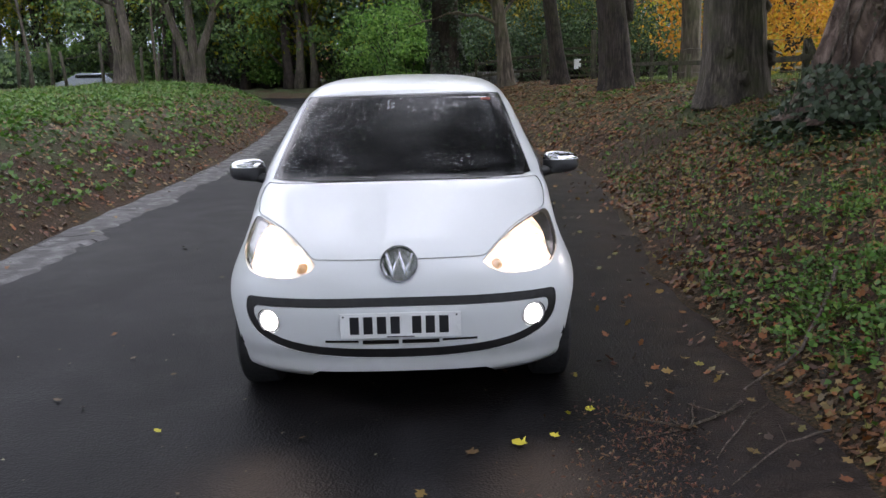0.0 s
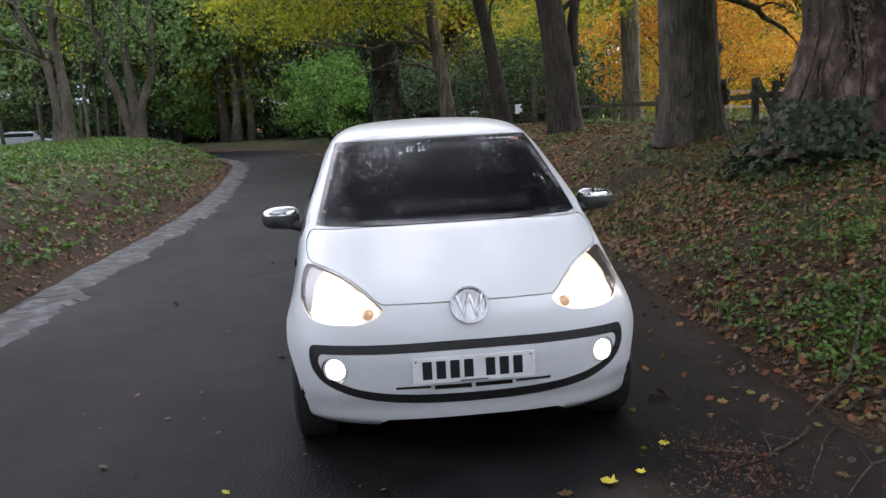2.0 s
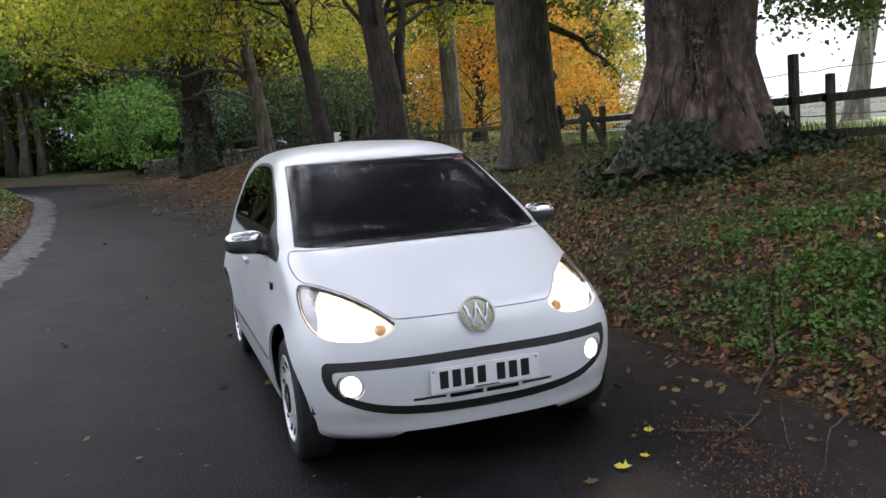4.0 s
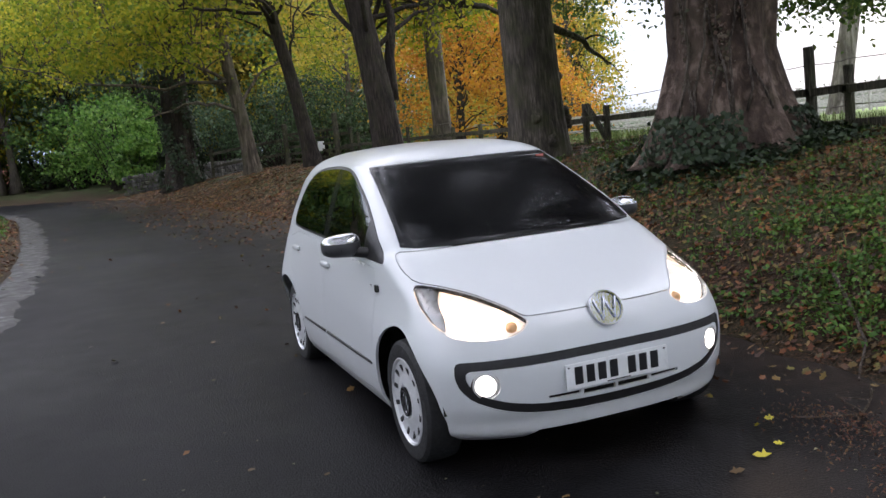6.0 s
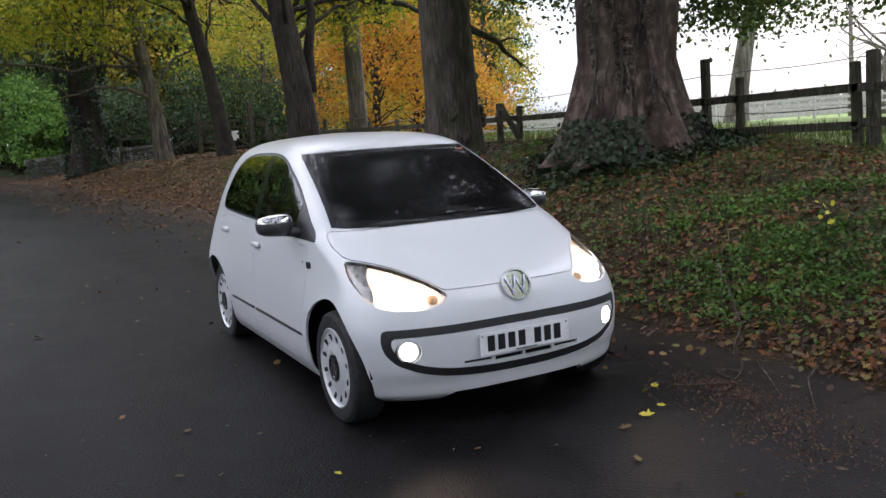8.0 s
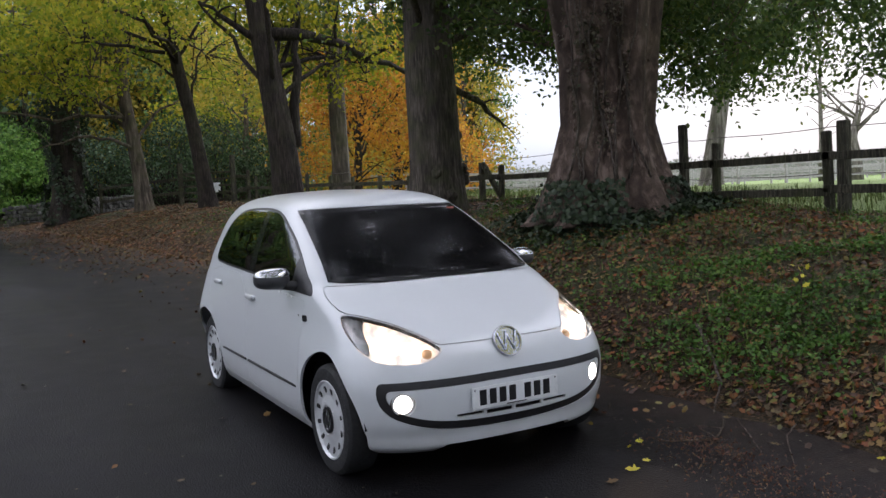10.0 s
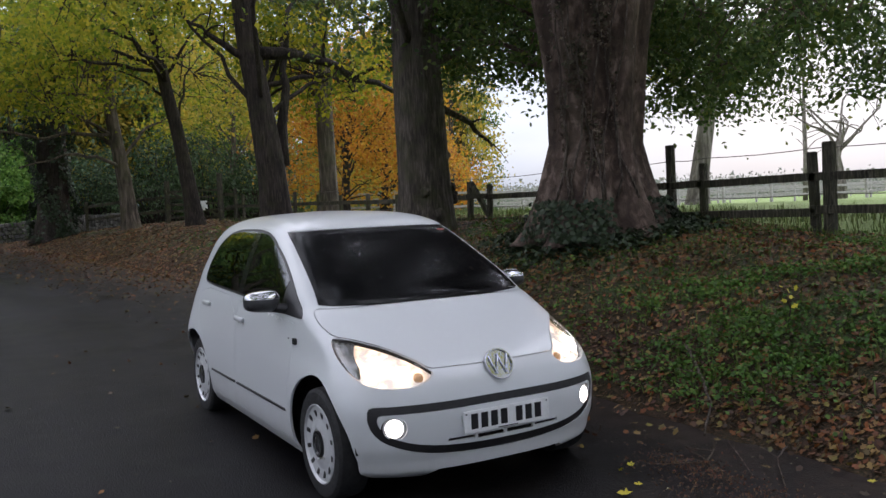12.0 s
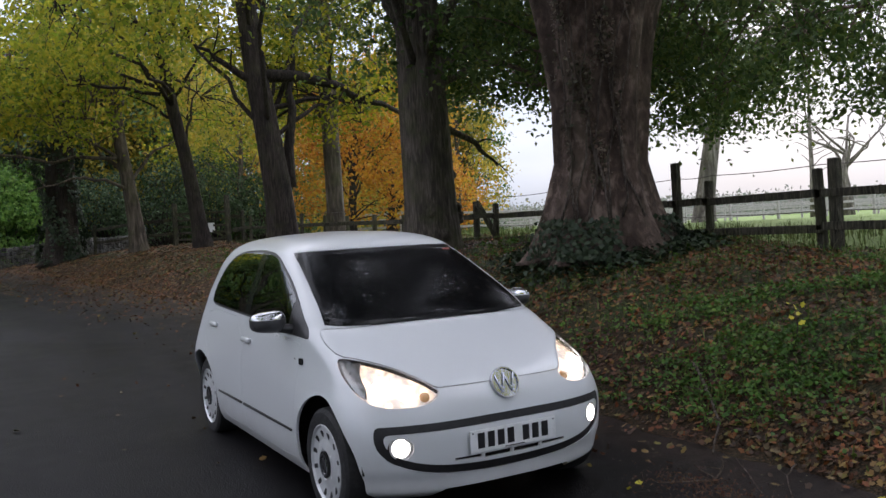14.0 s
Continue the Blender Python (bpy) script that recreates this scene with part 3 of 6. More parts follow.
def car_shell(thick=0.014):
    """The closed thin shell of the whole body, from which every panel is cut."""
    rings = []
    for z in body_levels():
        o = outline(z)
        ring = o + [(-x, y) for x, y in o[-2:0:-1]]
        zz = z if z < 1.36 else 1.36 + (z - 1.36) * 1.22
        rings.append([Vector((x, y, zz)) for x, y in ring])
    rows, n = len(rings), len(rings[0])
    P = np.array([[tuple(p) for p in r] for r in rings])
    du = np.roll(P, -1, axis=1) - np.roll(P, 1, axis=1)
    dv = np.empty_like(P)
    dv[1:-1], dv[0], dv[-1] = P[2:] - P[:-2], P[1] - P[0], P[-1] - P[-2]
    nn = np.cross(du, dv)
    nn /= np.linalg.norm(nn, axis=2)[:, :, None] + 1e-12
    if nn[20, n // 4][0] < 0:
        nn = -nn
    nn[-6:] = (0, 0, 1)
    Q = P - nn * thick
    verts = np.concatenate([P.reshape(-1, 3), Q.reshape(-1, 3)])
    off = rows * n
    faces = []
    for r in range(rows - 1):
        for s in range(n):
            a, b = r * n + s, r * n + (s + 1) % n
            faces.append((a, b, b + n, a + n))
            faces.append((off + a, off + a + n, off + b + n, off + b))
    for s in range(n):
        a, b = s, (s + 1) % n
        faces.append((a, off + a, off + b, b))
    top = (rows - 1) * n
    faces.append(tuple(range(top, top + n)))
    faces.append(tuple(off + top + s for s in range(n - 1, -1, -1)))
    bm = bmesh.new()
    vs = [bm.verts.new(v) for v in verts]
    for f in faces:
        bm.faces.new([vs[k] for k in f])
    bmesh.ops.recalc_face_normals(bm, faces=bm.faces)
    bmesh.ops.triangulate(bm, faces=[f for f in bm.faces if len(f.verts) > 4])
    return bm


def rounded(pts, times=2):
    """Corner cutting: turns a rough polygon into a rounded outline."""
    pts = [Vector(p) for p in pts]
    for _ in range(times):
        res = []
        for k in range(len(pts)):
            a, b = pts[k], pts[(k + 1) % len(pts)]
            res += [a * 0.78 + b * 0.22, a * 0.22 + b * 0.78]
        pts = res
    return pts


def inset(pts, g):
    """The outline drawn in by g (out: minus)."""
    area = sum(pts[k].x * pts[(k + 1) % len(pts)].y - pts[(k + 1) % len(pts)].x * pts[k].y for k in range(len(pts)))
    sgn = 1 if area > 0 else -1
    res = []
    for k in range(len(pts)):
        t = (pts[(k + 1) % len(pts)] - pts[k - 1]).normalized()
        res.append(pts[k] + Vector((-t.y, t.x)) * g * sgn)
    return res


def prism(pts, axis, lo, hi):
    """A solid cutter: the outline in (x, z) pushed along y, or in (y, z) pushed along x."""
    bm = bmesh.new()
    put = (lambda p, d: (p.x, d, p.y)) if axis == "y" else (lambda p, d: (d, p.x, p.y))
    a = [bm.verts.new(put(p, lo)) for p in pts]
    b = [bm.verts.new(put(p, hi)) for p in pts]
    n = len(pts)
    for k in range(n):
        bm.faces.new((a[k], a[(k + 1) % n], b[(k + 1) % n], b[k]))
    bmesh.ops.triangulate(bm, faces=[bm.faces.new(a[::-1]), bm.faces.new(b)])
    bmesh.ops.recalc_face_normals(bm, faces=bm.faces)
    return bm


def to_mesh(bm):
    me = bpy.data.meshes.new("piece")
    bm.to_mesh(me)
    bm.free()
    return me


def carve(me, cutter, op):
    """A mesh cut by (DIFFERENCE) or kept within (INTERSECT) a solid."""
    a, b = new("carved", me), new("cutter", cutter)
    mod = a.modifiers.new("cut", "BOOLEAN")
    mod.operation, mod.solver, mod.object = op, "MANIFOLD", b
    dg = bpy.context.evaluated_depsgraph_get()
    res = bpy.data.meshes.new_from_object(a.evaluated_get(dg))
    bpy.data.objects.remove(a)
    bpy.data.objects.remove(b)
    return res


def panel(name, me, material, parent, label="", shift=(0, 0, 0), sharp=40):
    me.materials.clear()
    me.materials.append(material)
    me.polygons.foreach_set("use_smooth", np.ones(len(me.polygons), dtype=bool))
    me.set_sharp_from_angle(angle=radians(sharp))
    ob = new(name, me)
    ob.parent = parent
    ob.location = shift
    if label:
        ob["label"] = label
    return ob


def lathe(profile, seg=48, axis="x"):
    """A solid of revolution from (radius, offset) rows."""
    bm = bmesh.new()
    rings = []
    for r, d in profile:
        ring = []
        for s in range(seg):
            a = 2 * math.pi * s / seg
            p = (d, r * math.cos(a), r * math.sin(a)) if axis == "x" else (r * math.cos(a), d, r * math.sin(a))
            ring.append(bm.verts.new(p))
        rings.append(ring)
    for k in range(len(rings) - 1):
        for s in range(seg):
            bm.faces.new((rings[k][s], rings[k][(s + 1) % seg], rings[k + 1][(s + 1) % seg], rings[k + 1][s]))
    if profile[0][0] > 1e-4 and profile[0] != profile[-1]:
        bm.faces.new(rings[0])
    if profile[-1][0] > 1e-4 and profile[0] != profile[-1]:
        bm.faces.new(rings[-1][::-1])
    bmesh.ops.remove_doubles(bm, verts=bm.verts, dist=1e-5)
    bmesh.ops.recalc_face_normals(bm, faces=bm.faces)
    return bm


def mirror_x(pts):
    return [Vector((-p.x, p.y)) for p in pts]


def nose_at(x, z):
    """How far back the front skin lies at (x, z)."""
    w, a, m, q, yf = (float(f(z)) for f in (half, corner, power, root, nose))
    u = min(1.0, abs(x) / (w * (1 - front_taper(.35, z))))
    return yf + a * (1 - (max(0.0, 1 - u ** m)) ** (1 / q))


def wheel(car, at, outward):
    """A tyre on a slotted silver rim. outward: -1 for the car's right-hand side."""
    hub = empty("wheel", at)
    hub.parent = car
    o = outward
    part("tyre", lathe([(.205, -.085 * o), (.235, -.092 * o), (.272, -.090 * o), (.288, -.078 * o), (.293, -.05 * o), (.295, 0), (.293, .05 * o), (.288, .072 * o), (.270, .086 * o), (.236, .090 * o), (.208, .084 * o), (.200, .06 * o), (.200, -.06 * o), (.205, -.085 * o)], 64), RUBBER, hub, smooth=True, sharp=30)
    rim = part("rim", lathe([(.207, .076 * o), (.209, .086 * o), (.203, .089 * o), (.197, .080 * o), (.188, .060 * o), (.172, .060 * o), (.150, .070 * o), (.105, .084 * o), (.080, .088 * o), (.074, .082 * o), (.001, .080 * o)], 64), SILVER, hub, "silver-white slotted alloy rim", smooth=True, sharp=28)
    # black boxes on the uncut rim stand in for the shaded slot openings
    for k in range(12):
        a = 2 * math.pi * (k + 0.5) / 12
        dark_slot = box_bm(.008, .05, .024, bevel=.004)
        bmesh.ops.transform(dark_slot, matrix=Matrix.Rotation(a, 4, "X") @ Matrix.Translation((.0755 * o, .153, 0)) @ Matrix.Rotation(-0.32 * o, 4, "Z"), verts=dark_slot.verts)
        part("dark_slot", dark_slot, BLACK_TRIM, rim)
    for k in range(5):
        a = 2 * math.pi * k / 5
        nut = lathe([(.001, .092 * o), (.007, .092 * o), (.008, .080 * o)], 8)
        bmesh.ops.translate(nut, vec=(-.002 * o, .092 * math.cos(a), .092 * math.sin(a)), verts=nut.verts)
        part("wheel_bolt", nut, SILVER, rim)
    cap = part("centre_cap", lathe([(.070, .082 * o), (.070, .093 * o), (.063, .095 * o), (.060, .090 * o), (.001, .091 * o)], 40), BLACK_GLOSS, hub, "dark centre cap with a silver ring", smooth=True, sharp=30)
    part("cap_ring", lathe([(.058, .090 * o), (.058, .096 * o), (.050, .096 * o), (.050, .090 * o)], 40), CHROME, cap, smooth=True)
    for s in (-1, 0, 1):
        bar = box_bm(.004, .010, .085 - .02 * abs(s), bevel=.002)
        bmesh.ops.transform(bar, matrix=Matrix.Translation((.093 * o, .024 * s, 0)) @ Matrix.Rotation(.32 * s, 4, "X"), verts=bar.verts)
        part("cap_mark", bar, CHROME, cap)
    part("brake_disc", lathe([(.001, .02 * o), (.13, .02 * o), (.13, .0), (.001, .0)], 32), UNDER, hub)
    return hub


def build_car():
    car = empty("parked_car")
    tagged(car, "white five-door city hatchback with lit headlamps standing on the lane", "car")
    shell = to_mesh(car_shell())
    body = shell.copy()

    def hole(pts, axis, lo, hi):
        nonlocal body
        body = carve(body, to_mesh(prism(pts, axis, lo, hi)), "DIFFERENCE")

    def piece(pts, axis, lo, hi, less=None):
        me = carve(shell.copy(), to_mesh(prism(pts, axis, lo, hi)), "INTERSECT")
        if less:
            me = carve(me, to_mesh(prism(less, axis, lo - .1, hi + .1)), "DIFFERENCE")
        return me

    # windscreen with its black border
    screen = rounded([(-.665, .975), (.665, .975), (.655, 1.02), (.565, 1.372), (.545, 1.392), (-.545, 1.392), (-.565, 1.372), (-.655, 1.02)], 2)
    hole(screen, "y", .3, 2.0)
    panel("windscreen", piece(inset(screen, .022), "y", .3, 2.0), GLASS, car, "dark reflecting windscreen").visible_shadow = False
    panel("windscreen_border", piece(inset(screen, .003), "y", .3, 2.0, inset(screen, .022)), BLACK_GLOSS, car, "black windscreen border")
    # rear window
    back = rounded([(-.60, 1.02), (.60, 1.02), (.52, 1.32), (-.52, 1.32)], 2)
    hole(back, "y", 2.6, 4.0)
    panel("rear_window", piece(inset(back, .004), "y", 2.6, 4.0), GLASS_DARK, car, "dark rear window").visible_shadow = False

    # side windows: two panes, a black pillar and a black corner at each side
    lights = rounded([(.82, .912), (1.0, .922), (1.9, .968), (2.86, 1.0), (2.95, 1.03), (2.94, 1.16), (2.84, 1.29), (2.68, 1.375), (2.45, 1.402), (2.05, 1.405), (1.72, 1.378), (1.36, 1.235), (1.08, 1.085)], 2)
    glass_in = inset(lights, .016)

    def band(pts, lo, hi):
        """The stretch of an outline between two values of y."""
        res = []
        n = len(pts)
        for k in range(n):
            a, b = pts[k], pts[(k + 1) % n]
            if lo <= a.x <= hi:
                res.append(a)
            for edge in sorted([lo, hi], key=lambda e: abs(e - a.x)):
                if (a.x - edge) * (b.x - edge) < 0:
                    res.append(a + (b - a) * ((edge - a.x) / (b.x - a.x)))
        return res

    for s in (-1, 1):
        lo, hi = (-1.2, -.35) if s < 0 else (.35, 1.2)
        hole(lights, "x", lo, hi)
        panel("window_surround", piece(inset(lights, .003), "x", lo, hi, glass_in), BLACK_TRIM, car, "black window surround")
        panel("front_window", piece(band(glass_in, 1.17, 1.94), "x", lo, hi), GLASS_SIDE, car, "dark front side window").visible_shadow = False
        panel("rear_side_window", piece(band(glass_in, 2.06, 3.0), "x", lo, hi), GLASS_DARK, car, "dark rear side window").visible_shadow = False
        panel("window_pillar", piece(band(glass_in, 1.945, 2.055), "x", lo, hi), BLACK_GLOSS, car, "gloss black pillar")
        panel("mirror_corner", piece(band(glass_in, .80, 1.165), "x", lo, hi), BLACK_TRIM, car, "black mirror corner panel")

    # doors with real shut lines
    front_door = rounded([(.98, .30), (1.02, .235), (1.93, .235), (1.975, .30), (1.985, .92), (1.985, .95), (1.0, .90), (.93, .88), (.925, .60)], 1)
    rear_door = rounded([(2.0, .30), (2.02, .235), (2.50, .235), (2.66, .42), (2.74, .60), (2.95, .78), (2.99, .985), (2.0, .95)], 1)
    for s in (-1, 1):
        lo, hi = (-1.2, -.5) if s < 0 else (.5, 1.2)
        for nm, pts in (("front_door", front_door), ("rear_door", rear_door)):
            hole(pts, "x", lo, hi)
            door = panel(nm, piece(inset(pts, .0025), "x", lo, hi), PAINT, car)
            yh, zh = (1.90, .828) if nm == "front_door" else (2.74, .868)
            xh = float(half(zh)) * s
            grip = box_bm(.028, .17, .032, bevel=.012, segs=3)
            bmesh.ops.translate(grip, vec=(xh + .012 * s, yh, zh), verts=grip.verts)
            part("handle", grip, PAINT, door, "white door handle", smooth=True)
            part("handle_cup", box_bm(.006, .10, .05, (xh + .001 * s, yh, zh - .008), .002), INNER_LIGHT, door)
            y0, y1 = (1.0, 1.955) if nm == "front_door" else (2.005, 2.58)
            st = box_bm(.014, y1 - y0, .017, bevel=.005)
            bmesh.ops.translate(st, vec=(.819 * s, .5 * (y0 + y1), .402), verts=st.verts)
            part("rubbing_strip", st, BLACK_TRIM, door, "thin dark side strip", smooth=True)

    # wheel arches
    for yc in (.590, 3.005):
        ring = [Vector((yc + .350 * math.cos(2 * math.pi * k / 64), .305 + .350 * math.sin(2 * math.pi * k / 64))) for k in range(64)]
        for lo, hi in ((-1.2, -.45), (.45, 1.2)):
            hole(ring, "x", lo, hi)

    # headlamps
    lamp = rounded([(.362, .688), (.395, .656), (.47, .630), (.60, .628), (.68, .645), (.722, .695), (.730, .755), (.716, .822), (.694, .846), (.62, .832), (.52, .798), (.43, .746), (.385, .709)], 1)
    for s in (-1, 1):
        pts = lamp if s > 0 else mirror_x(lamp)
        hole(pts, "y", -.3, .75)
        unit = panel("headlamp", piece(inset(pts, .0025), "y", -.3, .75), LENS, car, "lit headlamp behind a clear lens")
        unit.visible_shadow = False
        bowl = panel("lamp_bowl", piece(inset(pts, .006), "y", -.3, .75), LAMP_WARM, unit, "warm lit reflector bowl", shift=(-.012 * s, .024, -.020))
        tip = rounded([(.600, .850), (.640, .815), (.668, .775), (.676, .715), (.690, .668), (.760, .690), (.760, .790), (.725, .870)], 1)
        panel("lamp_bezel", carve(piece(inset(pts, .010), "y", -.3, .75), to_mesh(prism(tip if s > 0 else mirror_x(tip), "y", -.4, .9)), "INTERSECT"), BEZEL, unit, "smoked outer corner of the lamp", shift=(-.006 * s, .014, -.010))
        for nm, x, z, r, m in (("main_lamp", .612, .722, .054, LAMP_LIT), ("side_lamp", .512, .706, .040, LAMP_LIT), ("indicator", .432, .684, .026, AMBER)):
            disc = lathe([(.001, -.012), (r * .55, -.009), (r, .004), (r * 1.06, .012), (r * .8, .03)], 36, "y")
            bmesh.ops.transform(disc, matrix=Matrix.Translation((x * s, nose_at(x, z) + .026, z - .014)) @ Matrix.Rotation(.45 * s, 4, "Z") @ Matrix.Rotation(-.75, 4, "X"), verts=disc.verts)
            part(nm, disc, m, unit, smooth=True, sharp=50)

    # bonnet
    edge = [(.358, .704), (.385, .7125), (.43, .7495), (.52, .8015), (.62, .8355), (.694, .8495), (.712, .90), (.707, .942), (.694, .966), (.668, .9775)]
    bonnet = rounded([(-x, z) for x, z in edge] + edge[::-1], 1)
    hole(bonnet, "y", -.3, 1.0)
    panel("bonnet", piece(inset(bonnet, .0045), "y", -.3, 1.0), PAINT, car, "white bonnet with sky reflections")

    # the black ring round the lower front
    ring_out = rounded([(-.665, .548), (0, .556), (.665, .548), (.692, .535), (.698, .48), (.682, .425), (.636, .372), (.53, .326), (.40, .298), (.20, .282), (0, .278), (-.20, .282), (-.40, .298), (-.53, .326), (-.636, .372), (-.682, .425), (-.698, .48), (-.692, .535)], 1)
    ring_in = rounded([(-.63, .509), (0, .516), (.63, .509), (.654, .50), (.659, .47), (.642, .432), (.60, .393), (.50, .358), (.38, .338), (.20, .326), (0, .323), (-.20, .326), (-.38, .338), (-.50, .358), (-.60, .393), (-.642, .432), (-.659, .47), (-.654, .50)], 1)
    hole(ring_out, "y", -.3, .8)
    panel("grille_ring", piece(inset(ring_out, .002), "y", -.3, .8, ring_in), BLACK_TRIM, car, "black plastic grille surround", shift=(0, .004, 0))
    fascia = piece(inset(ring_in, .002), "y", -.3, .8)
    for s in (-1, 1):
        eye = [Vector((.587 * s + .057 * math.cos(2 * math.pi * k / 36), .440 + .057 * math.sin(2 * math.pi * k / 36))) for k in range(36)]
        fascia = carve(fascia, to_mesh(prism(eye, "y", -.3, .8)), "DIFFERENCE")
    slits = [(-.332, -.185, .353, .367), (-.168, -.010, .345, .367), (.004, .166, .345, .367), (.180, .332, .353, .367)]
    for x0, x1, z0, z1 in slits:
        cut = [Vector(p) for p in ((x0, z0), (x1, z0), (x1, z1), (x0, z1))]
        fascia = carve(fascia, to_mesh(prism(cut, "y", -.3, .8)), "DIFFERENCE")
    front = panel("front_panel", fascia, PAINT, car, "white lower front panel")
    part("air_intake", box_bm(.70, .02, .05, (0, .055, .358)), UNDER, front)
    for s in (-1, 1):
        y0 = nose_at(.587, .44)
        fog = lathe([(.001, -.004), (.030, -.002), (.042, .010), (.042, .05), (.001, .05)], 36, "y")
        bmesh.ops.rotate(fog, matrix=Matrix.Rotation(-.42 * -s, 3, "Z"), verts=fog.verts)
        bmesh.ops.translate(fog, vec=(.587 * s, y0 + .004, .44), verts=fog.verts)
        lampf = part("fog_lamp", fog, FOG_LIT, car, "round lit fog lamp", smooth=True, sharp=50)
        bez = lathe([(.042, .012), (.046, .003), (.056, .004), (.056, .03), (.042, .03)], 36, "y")
        bmesh.ops.rotate(bez, matrix=Matrix.Rotation(.42 * s, 3, "Z"), verts=bez.verts)
        bmesh.ops.translate(bez, vec=(.587 * s, y0 + .004, .44), verts=bez.verts)
        part("fog_bezel", bez, SILVER, lampf, smooth=True)

    # cut-away under the nose, then the painted body that is left
    hole([Vector(p) for p in ((-.44, .10), (.44, .10), (.40, .196), (.37, .214), (-.37, .214), (-.40, .196))], "y", -.3, .45)
    panel("body", body, PAINT, car, "white painted steel body")
    bpy.data.meshes.remove(shell)

    # number plate: the writing is plain bars
    plate = box_bm(.52, .006, .111, bevel=.002)
    bmesh.ops.rotate(plate, matrix=Matrix.Rotation(radians(-2), 3, "X"), verts=plate.verts)
    bmesh.ops.translate(plate, vec=(0, -.010, .436), verts=plate.verts)
    plate = part("number_plate", plate, PLATE_WHITE, car, "white front number plate with black bars")
    for k in range(7):
        x = -.198 + .0585 * k + (.034 if k > 3 else 0)
        part("plate_bar", box_bm(.040, .003, .077, (x, -.0142, .438), .0012), BAR_BLACK, plate)
    part("maker_line", box_bm(.12, .003, .005, (0, -.0142, .3865), .0005), BAR_BLACK, plate)
    for x in (-.245, .243):
        part("plate_screw", box_bm(.007, .004, .007, (x, -.0142, .478), .001), BAR_BLACK, plate)

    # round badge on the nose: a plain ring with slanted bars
    tilt = Matrix.Translation((0, .058, .690)) @ Matrix.Rotation(radians(-24), 4, "X")

    def badge_part(nm, bm, m, par):
        bmesh.ops.transform(bm, matrix=tilt, verts=bm.verts)
        return part(nm, bm, m, par, smooth=True, sharp=40)
    badge = badge_part("badge", lathe([(.001, -.006), (.068, -.006), (.074, .012), (.001, .012)], 48, "y"), BADGE_GREY, car)
    badge["label"] = "round chrome nose badge"
    badge_part("badge_ring", lathe([(.069, -.008), (.072, -.017), (.080, -.017), (.084, -.004), (.082, .012), (.069, .01)], 48, "y"), CHROME, badge)
    for x, a, ln in ((-.042, .33, .092), (-.014, -.33, .108), (.014, .33, .108), (.042, -.33, .092)):
        bar = box_bm(.012, .010, ln, bevel=.003)
        bmesh.ops.transform(bar, matrix=Matrix.Translation((x, -.012, 0)) @ Matrix.Rotation(-a, 4, "Y"), verts=bar.verts)
        badge_part("badge_bar", bar, CHROME, badge)

    # side marks on the front wings, as plain shapes
    for s in (-1, 1):
        x = (float(half(.79)) * (1 - front_taper(.95, .79)) + .001) * s
        for k in range(4):
            part("side_mark", box_bm(.004, .018, .016 - .004 * (k % 2), (x, 1.00 + .028 * k, .800), .001), INNER, car)
        part("side_badge", box_bm(.005, .05, .036, (x, .905, .796), .008), BLACK_GLOSS, car, "small dark side badge")

    # door mirrors: chrome caps on black housings
    for s in (-1, 1):
        bm = bmesh.new()
        bmesh.ops.create_uvsphere(bm, u_segments=32, v_segments=20, radius=1.0)
        for v in bm.verts:
            x, y, z = v.co
            q = (abs(x) ** 3.2 + abs(z) ** 3.2) ** (1 / 3.2)
            rr = math.hypot(x, z)
            k = rr / q if q > 1e-6 else 1
            v.co = (x * k * .104, (y * .082 if y < 0 else min(y, .35) * .05), z * k * .062 * (1.0 - .12 * x * s))
        whole = to_mesh(bm)
        at = (.868 * s, 1.19, 1.002)
        cap = carve(whole.copy(), to_mesh(box_bm(.6, .6, .2, (0, 0, .118))), "INTERSECT")
        low = carve(whole, to_mesh(box_bm(.6, .6, .2, (0, 0, -.0835))), "INTERSECT")
        house = panel("door_mirror", low, MIRROR_GREY, car, "black door mirror with chrome cap")
        house.matrix_basis = pose(*at, 0, 0, 14 * s)
        panel("mirror_cap", cap, CHROME, house, "chrome mirror cap")
        part("mirror_glass", box_bm(.165, .004, .09, (0, .020, .0), .002), CHROME, house)
        arm = Tubes()
        arm.add([(.73 * s, 1.10, .955), (.79 * s, 1.15, .962), (.86 * s, 1.185, .975)], [.032, .028, .03], 12)
        ob = arm.object("mirror_arm", BLACK_TRIM, car)
        ob["label"] = "black mirror arm"

    # wheels
    for yc in (.590, 3.005):
        for s in (-1, 1):
            wheel(car, (.704 * s, yc, .293), s)
    # dark inner arches, floor and sills
    for yc in (.590, 3.005):
        for s in (-1, 1):
            bm = bmesh.new()
            seg = 32
            rows = [[bm.verts.new((x * s, yc + .365 * math.cos(math.pi * k / seg), .305 + .365 * math.sin(math.pi * k / seg))) for k in range(seg + 1)] for x in (.742, .45)]
            for k in range(seg):
                bm.faces.new((rows[0][k], rows[0][k + 1], rows[1][k + 1], rows[1][k]))
            bmesh.ops.solidify(bm, geom=bm.faces[:], thickness=.01)
            part("wheel_arch_liner", bm, UNDER, car)
    part("floor_pan", box_bm(1.42, 1.98, .10, (0, 1.815, .26), .03), UNDER, car)
    part("nose_tray", box_bm(.80, .26, .10, (0, .28, .265), .03), UNDER, car)
    part("bulkhead", box_bm(1.30, .25, .45, (0, .62, .55), .04), UNDER, car)
    part("engine_tray", box_bm(.86, .60, .06, (0, .5, .30), .02), UNDER, car)
    part("tail_tray", box_bm(1.10, .75, .20, (0, 3.05, .36), .04), UNDER, car)

